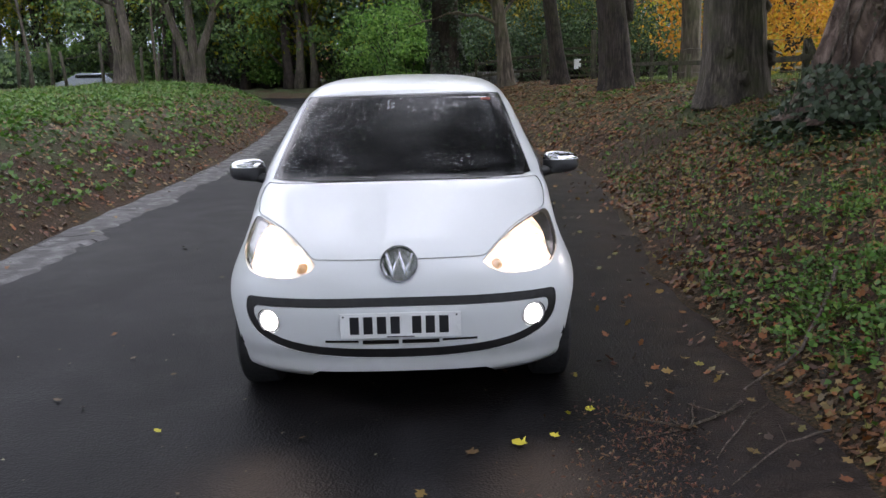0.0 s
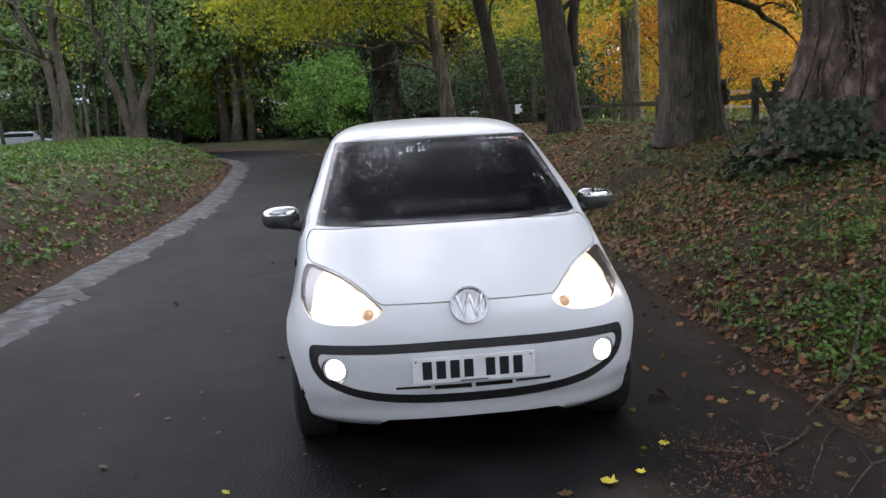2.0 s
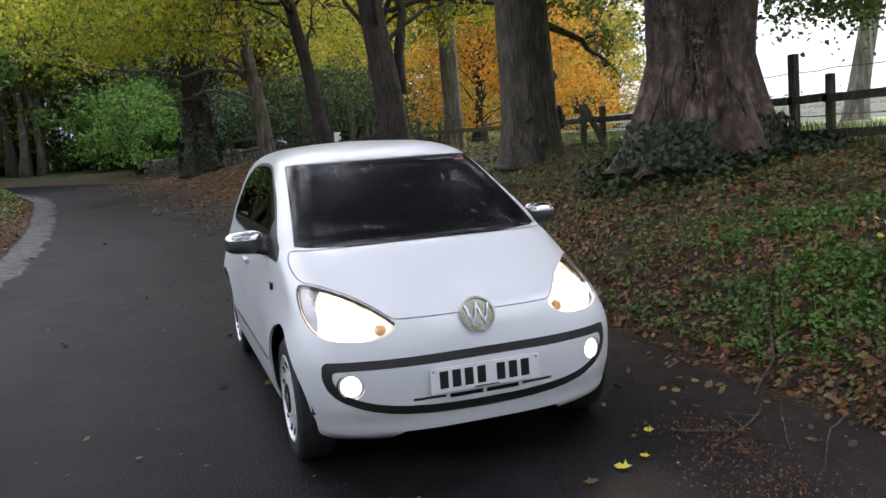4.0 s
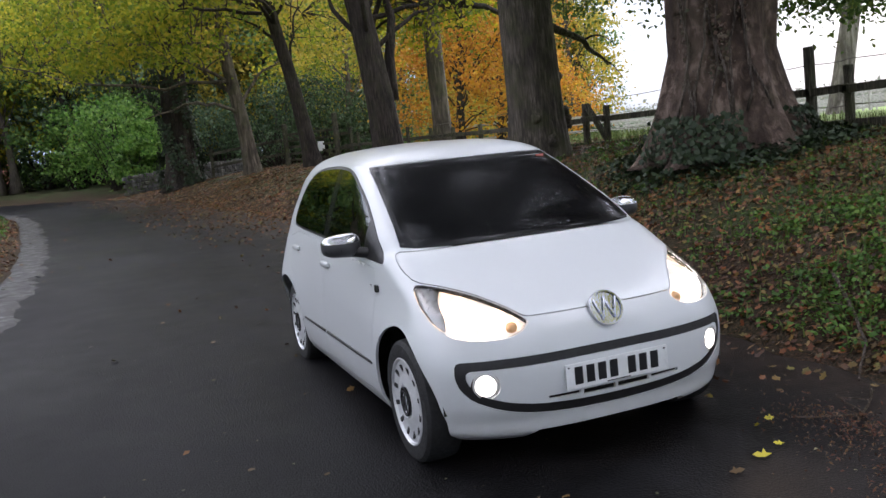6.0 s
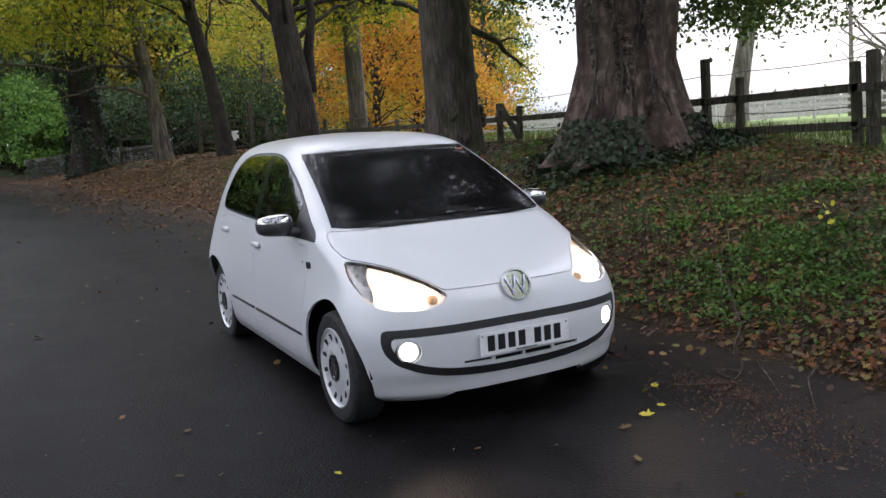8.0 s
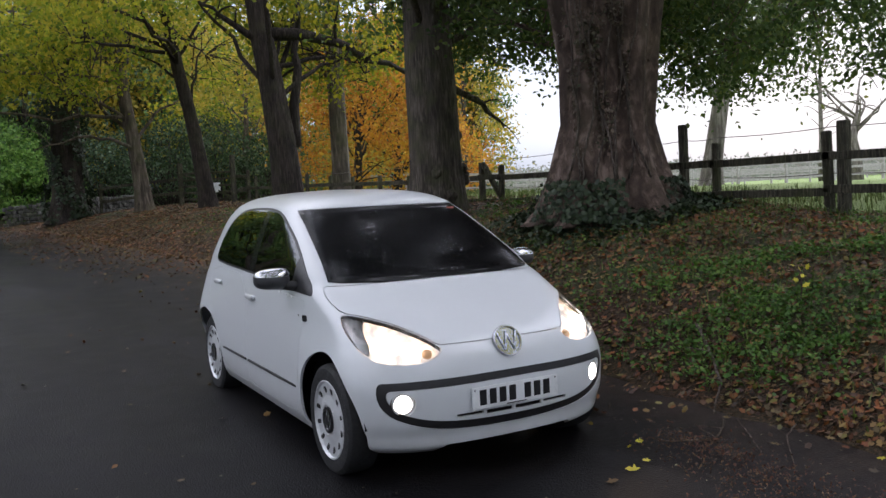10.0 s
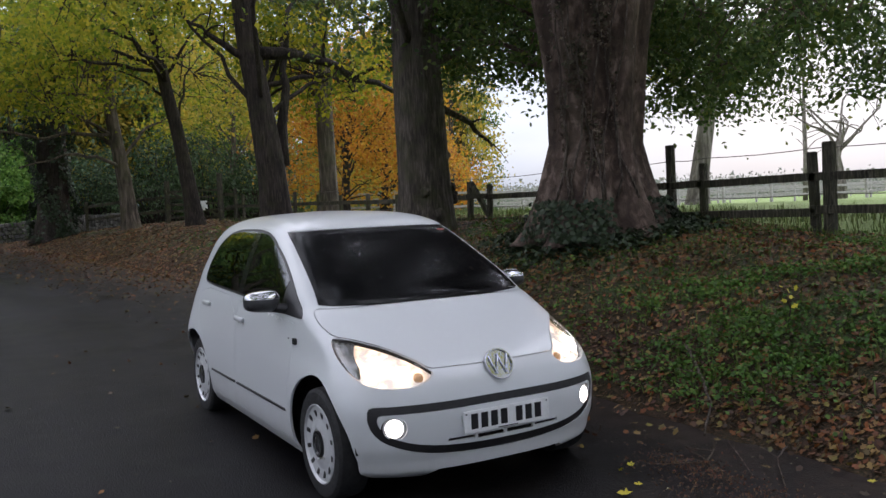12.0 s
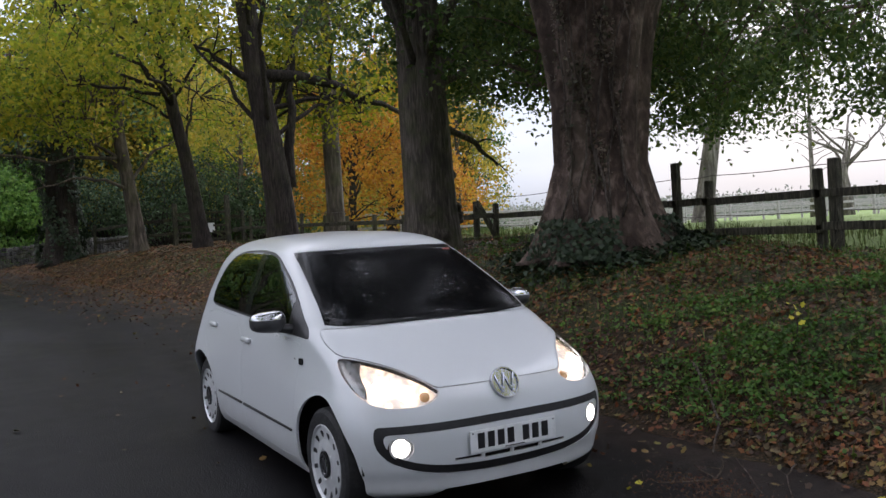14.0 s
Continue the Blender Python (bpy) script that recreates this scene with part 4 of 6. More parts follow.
    # cabin
    dash = box_bm(1.34, .46, .22, (0, 1.06, .865), .06, 4)
    part("dashboard", dash, INNER, car, "dark grey dashboard", smooth=True, sharp=60)
    wheel_ring = Tubes()
    wheel_ring.add([(.18 * math.cos(2 * math.pi * k / 32), 0, .18 * math.sin(2 * math.pi * k / 32)) for k in range(33)], [.014] * 33, 8, cap=False)
    sw = wheel_ring.object("steering_wheel", INNER, car)
    sw.matrix_basis = pose(-.34, 1.38, .93, -25, 0, 0)
    part("wheel_hub", box_bm(.30, .03, .06, (0, 0, 0), .01), INNER, sw)

    def seat(x, y, nm):
        st = empty(nm, (x, y, 0))
        st.parent = car
        st["label"] = "dark fabric seat with high backrest"
        part("cushion", box_bm(.48, .50, .16, (0, 0, .50), .05, 3), FABRIC, st, smooth=True, sharp=60)
        b = box_bm(.47, .13, .62, bevel=.05, segs=3)
        bmesh.ops.transform(b, matrix=Matrix.Translation((0, .27, .84)) @ Matrix.Rotation(radians(-14), 4, "X"), verts=b.verts)
        part("backrest", b, FABRIC, st, smooth=True, sharp=60)
        h = box_bm(.26, .09, .20, bevel=.035, segs=3)
        bmesh.ops.transform(h, matrix=Matrix.Translation((0, .365, 1.20)) @ Matrix.Rotation(radians(-8), 4, "X"), verts=h.verts)
        part("headrest", h, FABRIC, st, smooth=True, sharp=60)
    for x in (-.34, .34):
        seat(x, 1.75, "front_seat")
    part("rear_bench", box_bm(1.20, .20, .55, (0, 2.95, .80), .06, 3), FABRIC, car, smooth=True, sharp=60)
    for s in (-1, 1):
        pil = Tubes()
        pil.add([(.63 * s, 1.08, .95), (.60 * s, 1.27, 1.11), (.55 * s, 1.50, 1.27), (.50 * s, 1.70, 1.36)], [.028] * 4, 10)
        pil.object("pillar_trim", INNER_LIGHT, car, "pale inner pillar trim")
        mid = Tubes()
        mid.add([(.69 * s, 2.0, .90), (.60 * s, 2.0, 1.18), (.50 * s, 2.0, 1.37)], [.04, .035, .03], 10)
        mid.object("middle_pillar", INNER_LIGHT, car, "pale inner door pillar")
        belt = Tubes()
        belt.add([(.56 * s, 1.96, 1.22), (.55 * s, 1.97, .95), (.52 * s, 1.98, .60)], [.018] * 3, 6)
        belt.object("seat_belt", FABRIC, car)
    part("rear_view_mirror", box_bm(.21, .03, .06, (0, 1.42, 1.29), .012), INNER, car)
    part("tax_sticker", box_bm(.05, .002, .05, (.47, nose_at(.47, 1.335) + .035, 1.335), .0), plain_material("red_paper", (0.55, 0.16, 0.12), 0.6), car, "small red windscreen sticker")
    for x0, x1, y in ((-.50, .18, .80), (.0, .62, .80)):
        wp = Tubes()
        wp.add([(x0, y - .03, .992), (.5 * (x0 + x1), y - .05, .985), (x1, y - .02, .990)], [.007, .008, .007], 6)
        wp.object("wiper", BLACK_TRIM, car, "black wiper blade")
    return car


build_car()


# ---------- trees ----------
def bend(p0, p1, rng, sag=0.12, n=7):
    """A wandering line from p0 to p1."""
    p0, p1 = Vector(p0), Vector(p1)
    ln = (p1 - p0).length
    off = Vector(rng.normal(size=3)) * ln * sag * 0.5
    pts = []
    for k in range(n):
        t = k / (n - 1)
        pts.append(p0.lerp(p1, t) + off * math.sin(math.pi * t) + Vector((0, 0, ln * sag * 0.7 * math.sin(math.pi * t))) + Vector(rng.normal(size=3)) * ln * 0.012 * (0 < k < n - 1))
    return pts


def fluted(depth, lobes, flare, seed, twist=0.0):
    """Radius factor round a trunk: ribs that deepen towards a flared foot."""
    def at(a, t, p):
        foot = math.exp(-t * 9.0)
        rib = math.sin(lobes * a + seed + twist * t) * 0.6 + math.sin((lobes + 3) * a - seed * 2 + 2.0 * twist * t) * 0.4
        small = 0.02 * math.sin(17 * a + 9 * t + seed) + 0.015 * math.sin(29 * a - 14 * t)
        return 1 + flare * foot + rib * (depth + flare * 0.35 * foot) + small
    return at


def crown_leaves(name, centres, per, spread, size, material, parent, seed, label="", flat=0.25):
    rng = np.random.default_rng(seed)
    c = np.repeat(np.array(centres), per, axis=0)
    c = c + rng.normal(size=c.shape) * np.array((spread, spread, spread * 0.62)) * rng.uniform(0.4, 1.3, size=(len(c), 1))
    v, f = leaf_arrays(c, size, rng, flat)
    ob = mesh_object(name, v, f, material, parent, label, smooth=False)
    return ob


def tree(place, trunk, radii, bark, crowns, seed, label, name="tree", flute=(0.05, 5, 0.5), limbs=(), seg=28, limb_r=0.07, group="", hub_from=.45):
    """trunk: offsets of the stem's line from its foot; crowns: (centre, radii, clusters, leaves each, spread, leaf size, material); limbs: extra (start, end, thick) bare boughs."""
    rng = np.random.default_rng(seed)
    z0 = top_of_ground(place[0], place[1]) - 0.12
    root_ob = empty(name, (place[0], place[1], z0))
    tagged(root_ob, label, "tree", group)
    # resample the stem smoothly
    knots = [Vector(p) for p in trunk]
    path, rad = [], []
    for k in range(len(knots) - 1):
        for s in range(6):
            t = s / 6
            p0, p1, p2, p3 = (knots[min(max(k + j, 0), len(knots) - 1)] for j in (-1, 0, 1, 2))
            path.append(0.5 * (2 * p1 + (p2 - p0) * t + (2 * p0 - 5 * p1 + 4 * p2 - p3) * t * t + (3 * p1 - p0 - 3 * p2 + p3) * t ** 3))
            rad.append(radii[k] * (1 - t) + radii[k + 1] * t)
    path.append(knots[-1])
    rad.append(radii[-1])
    stem = Tubes()
    stem.add(path, rad, seg, fluted(*flute, seed * 1.7))
    trunk_ob = stem.object("trunk", bark, root_ob)
    boughs = Tubes()
    for a, b, r in limbs:
        pts = bend(a, b, rng, 0.10, 10)
        bough = Tubes()
        bough.add(pts, [r * (1 - 0.72 * k / 9) for k in range(10)], 14)
        bough.object("limb", bark, root_ob)
        for k in range(3):
            q = pts[4 + 2 * k]
            e = q + Vector(rng.normal(size=3)) * 0.5 * (Vector(b) - Vector(a)).length * 0.4
            boughs.add(bend(q, e, rng, 0.15, 6), [r * 0.3 * (1 - 0.8 * j / 5) for j in range(6)], 5)
    for n_c, (centre, size, clusters, per, spread, leaf, material) in enumerate(crowns):
        spots = []
        while len(spots) < clusters:
            u = rng.normal(size=3)
            u = u / np.linalg.norm(u) * rng.uniform(0.25, 1.0) ** 0.5
            spots.append(np.array(centre) + u * np.array(size))
        hubs = []
        for _ in range(max(2, clusters // 14)):
            src = path[int(len(path) * rng.uniform(hub_from, 0.98))]
            tip = Vector(np.array(centre) + rng.normal(size=3) * np.array(size) * 0.45)
            line = bend(src, tip, rng, 0.16, 9)
            boughs.add(line, [limb_r * (1 - 0.75 * k / 8) for k in range(9)], 7)
            hubs += line[3:]
        for s in spots:
            h = min(hubs, key=lambda q: (q - Vector(s)).length)
            boughs.add(bend(h, s, rng, 0.12, 5), [0.022, 0.018, 0.013, 0.009, 0.005], 4, cap=False)
        crown_leaves("crown", spots, per, spread, leaf, material, root_ob, seed * 31 + n_c)
    if boughs.v:
        tagged(boughs.object("branchwork", bark, root_ob), kind="stuff")
    return root_ob, trunk_ob


# the great fluted tree on the verge
BIG_R, BIG_Z, BIG_FLUTE = [.86, .67, .53, .57, .68, .80, .95], [0, .55, 1.2, 2.0, 2.8, 3.5, 4.1], (0.11, 6, 0.2)
big, big_trunk = tree((4.72, 4.8), [(0, 0, 0), (-.02, 0, .55), (.0, 0, 1.2), (.02, 0, 2.0), (.03, .02, 2.8), (.05, .02, 3.5), (.06, 0, 4.1)], BIG_R, BARK_BIG,
    [((3.9, -1.2, 3.65), (3.6, 3.6, 1.95), 150, 95, .34, .10, LEAF_BOUGH), ((1.4, 3.0, 4.05), (2.2, 2.8, 1.9), 110, 95, .36, .11, LEAF_BOUGH), ((6.4, 3.0, 4.0), (4.0, 3.6, 2.0), 115, 95, .38, .11, LEAF_BOUGH), ((3.2, 2.0, 2.6), (2.1, 2.2, .9), 50, 90, .36, .11, LEAF_BOUGH), ((7.5, -3.0, 4.4), (3.0, 3.0, 1.7), 66, 95, .38, .105, LEAF_BOUGH), ((-.4, .3, 7.4), (3.2, 3.2, 1.4), 95, 125, .34, .17, LEAF_DARK), ((-3.6, -3.2, 8.0), (4.4, 5.0, 1.5), 125, 125, .34, .17, LEAF_DARK)],
    3, "massive fluted old tree with ivy round its foot", flute=BIG_FLUTE, seg=96, limb_r=0.045, hub_from=.93,
    limbs=[((-.45, -.2, 3.7), (-1.6, -1.2, 9.0), .50), ((.5, .1, 3.7), (1.9, .2, 9.5), .52), ((.05, .45, 3.7), (.3, 1.6, 9.5), .45)])

# the row of trees behind it along the verge
grey_tree, grey_trunk = tree((4.64, 9.2), [(0, 0, 0), (.0, 0, .8), (-.04, 0, 2.2), (-.06, .02, 3.6), (-.10, .05, 5.5), (-.2, .2, 9)], [.52, .44, .415, .39, .34, .22], BARK_GREY,
    [((.6, 1.2, 5.4), (3.2, 2.8, 2.3), 100, 80, .4, .12, LEAF_BOUGH), ((2.6, 1.5, 3.85), (1.9, 2.0, 1.2), 74, 100, .38, .11, LEAF_BOUGH), ((-6.0, -5.0, 8.6), (4.0, 5.5, 1.4), 105, 125, .36, .17, LEAF_DARK)],
    5, "straight grey ridged trunk with yellowing leaves", flute=(0.035, 7, 0.18), seg=48,
    limbs=[((-.05, 0, 2.9), (-1.1, .5, 6.6), .17), ((.1, 0, 2.4), (2.2, 1.2, 1.7), .075), ((.1, .1, 3.2), (2.8, .6, 4.2), .09)])
tree((4.50, 16.5), [(0, 0, 0), (-.04, 0, .7), (-.16, 0, 2.0), (-.36, .05, 3.6), (-.55, .1, 5.2), (-.9, .4, 11)], [.44, .36, .325, .29, .26, .16], BARK_DARK,
    [((.6, 1.6, 6.6), (3.2, 3.0, 2.2), 90, 60, .40, .14, LEAF_LIME), ((1.6, 1.5, 4.2), (2.4, 2.4, 1.2), 34, 55, .4, .14, LEAF_LIME), ((-3.6, -2.0, 6.6), (2.8, 3.6, 2.0), 60, 60, .45, .15, LEAF_LIME_LIT)],
    7, "dark-barked tree with a thin second stem", flute=(0.04, 5,0.18), seg=40,
    limbs=[((.2, 0, 1.7), (.55, .1, 5.6), .15), ((-.3, 0, 4.4), (4.0, .4, 3.3), .17), ((-.4, 0, 4.2), (-2.0, .2, 5.2), .11)])
tree((4.3, 23.9), [(0, 0, 0), (-.12, 0, 1.0), (-.42, 0, 3.0), (-.8, 0, 5.0), (-1.15, .2, 8), (-1.4, .5, 12)], [.33, .24, .205, .185, .165, .11], BARK_DARK,
    [((-2.6, .6, 6.8), (3.6, 3.2, 2.1), 90, 60, .45, .16, LEAF_LIME_LIT), ((-4.8, -5.5, 6.2), (3.3, 3.5, 1.5), 70, 60, .42, .15, LEAF_LIME_LIT), ((1.5, 3.5, 6.0), (3.0, 2.5, 2.4), 36, 60, .5, .17, LEAF_YELLOW)],
    11, "slender dark tree leaning over the lane", flute=(0.04, 5,0.18), seg=32, limbs=[((-.6, 0, 4.0), (-2.2, .2, 5.0), .05), ((-.4, 0, 3.2), (.5, .3, 5.6), .05), ((-.75, 0, 4.8), (.8, .3, 6.8), .06)])
tree((2.85, 27.0), [(0, 0, 0), (-.08, 0, 1.0), (-.25, 0, 2.5), (-.45, .1, 4.2), (-.5, .3, 6), (-.4, .6, 9)], [.32, .25, .22, .2, .16, .1], BARK_PALE,
    [((-2.2, -1.5, 5.2), (3.2, 3.0, 1.8), 64, 60, .45, .17, LEAF_LIME_LIT), ((-5.2, 0.0, 5.4), (3.2, 3.0, 1.8), 70, 60, .45, .17, LEAF_LIME_LIT), ((.5, 3.0, 7.0), (3.0, 2.6, 2.2), 40, 60, .5, .17, LEAF_YELLOW)],
    13, "pale flaking trunk with low spreading twigs", flute=(0.05, 4, 0.18), seg=28, limbs=[((-.3, 0, 2.2), (-3.4, -.6, 2.2), .07), ((-.3, 0, 2.8), (-2.0, .3, 4.6), .08), ((-.3, 0, 2.4), (1.6, .3, 4.0), .07)])
ivy_tree, ivy_trunk = tree((.72, 30.2), [(0, 0, 0), (.0, 0, 1.0), (.05, 0, 3.0), (.1, 0, 5.0), (.1, .2, 8), (.1, .5, 12)], [.66, .52, .5, .46, .4, .25], BARK_DARK,
    [((-1.0, -1.0, 7.2), (3.4, 3.4, 2.0), 50, 60, .5, .18, LEAF_LIME_LIT), ((-3.8, .5, 5.6), (3.2, 3.0, 1.8), 50, 60, .5, .18, LEAF_LIME_LIT)], 17, "tall trunk thickly wrapped in dark ivy", flute=(0.06, 5, 0.4), seg=28)
tree((7.1, 19.5), [(0, 0, 0), (.0, 0, 1.0), (-.02, 0, 3.0), (-.05, 0, 6.0), (-.1, .2, 9)], [.33, .255, .24, .22, .16], BARK_PALE,
    [((.5, 1.0, 5.6), (3.0, 3.0, 2.0), 70, 80, .5, .14, LEAF_LIME), ((-1.0, 2.0, 7.6), (3.0, 3.0, 2.0), 60, 80, .55, .14, LEAF_LIME)], 19, "grey smooth trunk beyond the fence", flute=(0.03, 5, 0.18), seg=28)

# knots and burls on the grey trunk
for k, (bx, by, bz, br) in enumerate([(.44, -.05, .72, .15), (.43, -.12, .88, .10), (-.20, -.38, .80, .10), (-.02, -.43, .42, .12), (.40, -.05, 1.45, .09)]):
    bm = bmesh.new()
    bmesh.ops.create_icosphere(bm, subdivisions=3, radius=br)
    for q in bm.verts:
        q.co *= 1 + .16 * math.sin(q.co.x * 40 + k) * math.cos(q.co.z * 37) + .10 * math.sin(q.co.y * 75 + 2 * k)
    bmesh.ops.translate(bm, vec=(bx, by, bz), verts=bm.verts)
    part("burl", bm, BARK_GREY, grey_tree, "knobbly burl on the trunk", smooth=True, sharp=80)


def ivy_on(parent, centre, r_of, z_lo, z_hi, n, size, seed, name="ivy", arc=(0, 2 * math.pi), label=""):
    """Ivy leaves that hug a round stem."""
    rng = np.random.default_rng(seed)
    a = rng.uniform(*arc, size=n)
    z = z_lo + (z_hi - z_lo) * rng.uniform(0, 1, size=n) ** 1.3
    patch = np.sin(a * 3 + z * 2.3 + seed) + np.sin(a * 7 - z * 4.1) * 0.6 + rng.normal(size=n) * 0.35
    ok = patch > 0.1
    a, z = a[ok], z[ok]
    r = np.array([r_of(v) for v in z]) * rng.uniform(0.97, 1.13, size=len(z))
    c = np.stack([centre[0] + r * np.cos(a), centre[1] + r * np.sin(a), centre[2] + z], axis=1)
    nrm = np.stack([np.cos(a), np.sin(a), np.full(len(a), 0.35)], axis=1)
    v, f = leaf_arrays(c, size, rng, 0.6, 0.85, 0.12, nrm)
    return mesh_object(name, v, f, LEAF_IVY, parent, label, smooth=False)


ivy_on(ivy_tree, (0, 0, 0), lambda z: .72 + .12 * math.sin(z * 2), 0, 7.5, 9000, .13, 4, label="dark ivy leaves")
ivy_on(big, (0, 0, 0), lambda z: .5 * math.exp(-z * 1.6) + .58, 0.02, 0.5, 4200, .07, 9, label="dark ivy round the foot")
LEAF_DRY = leaf_material("dry_creeper_leaves", (0.09, 0.055, 0.042), (0.17, 0.11, 0.085), (0.05, 0.05, 0.025), (0.24, 0.17, 0.13), glow=0.1)
big_shape = fluted(*BIG_FLUTE, 3 * 1.7)


def on_big(a, z):
    """Radius of the great trunk at an angle and height."""
    return float(np.interp(z, BIG_Z, BIG_R)) * big_shape(a, z / 4.1, None)


# dry creeper leaves and bare stems that climb the great trunk
vr = np.random.default_rng(77)
spots = []
while len(spots) < 1500:
    a, z = vr.normal(3.75, .38), .75 + 3.2 * vr.uniform() ** .8
    if math.sin(a * 9 + z * 3) + math.sin(a * 5 - z * 5) + vr.normal() * .5 > .35:
        rr = on_big(a, z) + vr.uniform(.0, .05)
        spots.append((rr * math.cos(a), rr * math.sin(a), z, math.cos(a), math.sin(a)))
spots = np.array(spots)
v, f = leaf_arrays(spots[:, :3], .05, vr, .5, .85, .15, np.stack([spots[:, 3], spots[:, 4], np.full(len(spots), .3)], axis=1))
mesh_object("creeper_leaves", v, f, LEAF_DRY, big, "dry brown creeper leaves on the bark", smooth=False)
for k in range(8):
    a0 = 3.35 + k * 0.17 + vr.uniform(-.08, .08)
    vine, line = Tubes(), []
    for j in range(14):
        a, z = a0 + .10 * math.sin(j * .8 + k * 2) + .03 * math.sin(j * 2.1 + k), .5 + .25 * j
        rr = on_big(a, z) + .012 + .02 * (1 + math.sin(j * 1.7 + k))
        line.append((rr * math.cos(a), rr * math.sin(a), z))
    vine.add(line, [.016 - .0007 * j for j in range(14)], 6)
    vine.object("creeper_stem", TWIG, big, "grey creeper stem on the bark")

# left-hand bank: a tree of three stems and a crooked one
for nm, at, stems, sd, lab in (
    ("multi_stem_tree", (-7.5, 24.4), [[(0, 0, 0), (-.25, 0, 1.2), (-.7, 0, 2.6), (-1.1, .1, 5), (-1.3, .2, 8)], [(.1, 0, 0), (.05, 0, 1.4), (-.05, .1, 3), (-.1, .1, 5), (-.2, .2, 9)], [(.2, 0, 0), (.3, 0, 1.2), (.75, .1, 2.4), (.8, .1, 4.4), (1.0, .2, 8)]], 23, "tree of three mossy splayed stems on the bank"),
    ("crooked_tree", (-8.45, 20.4), [[(0, 0, 0), (.05, 0, 1.0), (-.1, 0, 2.2), (-.75, .1, 3.6), (-1.6, .2, 5.5)], [(.25, 0, 0), (.3, 0, 1.4), (.1, .1, 3.0), (.1, .1, 6)]], 29, "crooked tree with a bent mossy stem on the bank")):
    rg = np.random.default_rng(sd)
    ro = empty(nm, (at[0], at[1], top_of_ground(*at) - .1))
    tagged(ro, lab, "tree")
    spots = []
    for st in stems:
        tb = Tubes()
        fine = []
        for k in range(len(st) - 1):
            fine += [Vector(st[k]).lerp(Vector(st[k + 1]), j / 4) for j in range(4)]
        fine.append(Vector(st[-1]))
        tb.add(fine, [.155 * (1 - .55 * k / (len(fine) - 1)) * (1.5 if k == 0 else 1.15 if k == 1 else 1) for k in range(len(fine))], 18, fluted(.06, 4, .3, sd + len(spots)))
        tb.object("stem", BARK_GREY, ro)
        br = Tubes()
        for _ in range(14):
            q = fine[int(rg.integers(len(fine) // 2, len(fine)))]
            e = q + Vector((rg.normal() * 1.6, rg.normal() * 1.6, abs(rg.normal()) * 1.0 + .2))
            br.add(bend(q, e, rg, .15, 6), [.045 * (1 - .8 * k / 5) for k in range(6)], 5)
            spots += [np.array(e), np.array(q.lerp(e, .6))]
        tagged(br.object("branchwork", BARK_GREY, ro), kind="stuff")
    crown_leaves("crown", spots, 38, .6, .13, LEAF_GREEN, ro, sd)


def backdrop_tree(x, y, h, r, material, bark, seed, clusters=46, per=42, leaf=.26, low=0.25, name="woodland_tree", label="tall woodland tree with a leafy crown", stem_r=.2):
    """A full but cheaper tree for the woods."""
    rg = np.random.default_rng(seed)
    z0 = top_of_ground(x, y)
    ro = empty(name, (x, y, z0 - .1))
    tagged(ro, label, "tree", "woodland trees")
    tb = Tubes()
    lean = rg.normal(size=2) * .05 * h
    line = [Vector((lean[0] * t * t + .1 * math.sin(5 * t + seed), lean[1] * t * t, h * .86 * t)) for t in np.linspace(0, 1, 9)]
    tb.add(line, [stem_r * (1.35 if k == 0 else 1) * (1 - .1 * k) for k in range(9)], 12, fluted(.05, 4, .3, seed))
    spots = []
    for k in range(clusters):
        t = low + (1 - low) * rg.uniform() ** .8
        prof = r * (1.0 - .55 * abs(t - .5) * 2) * rg.uniform(.25, 1.0) ** .6
        a = rg.uniform(0, 2 * math.pi)
        spots.append(np.array((lean[0] * t * t + prof * math.cos(a), lean[1] * t * t + prof * math.sin(a), h * t + rg.normal() * .3)))
    for s in spots[::3]:
        q = line[int(np.clip(s[2] / h * 8 - 1.2, 1, 8))]
        tb.add(bend(q, s, rg, .16, 5), [.18 * stem_r, .14 * stem_r, .1 * stem_r, .07 * stem_r, .03 * stem_r], 5, cap=False)
    tb.object("trunk", bark, ro)
    crown_leaves("crown", spots, per, .55, leaf, material, ro, seed + 1000)
    return ro


def shrub(x, y, r, h, material, seed, n=2600, leaf=.13, label="dense dark evergreen shrub under the trees", name="shrub"):
    rg = np.random.default_rng(seed)
    ro = empty(name, (x, y, top_of_ground(x, y) - .05))
    tagged(ro, label, "shrub", "shrubs")
    spots = []
    for _ in range(max(10, n // 60)):
        u = rg.normal(size=3)
        u /= np.linalg.norm(u)
        k = rg.uniform(.5, 1.0)
        spots.append(np.array((u[0] * r * k, u[1] * r * k, h * (.5 + .48 * u[2] * k))))
    tb = Tubes()
    for s in spots[::2]:
        tb.add(bend((rg.normal() * .15, rg.normal() * .15, 0), s, rg, .1, 5), [.035, .03, .022, .015, .006], 5, cap=False)
    tagged(tb.object("stemwork", BARK_DARK, ro), kind="stuff")
    crown_leaves("foliage", spots, 60, .34 * min(1.6, r * .6), leaf, material, ro, seed + 500)
    return ro


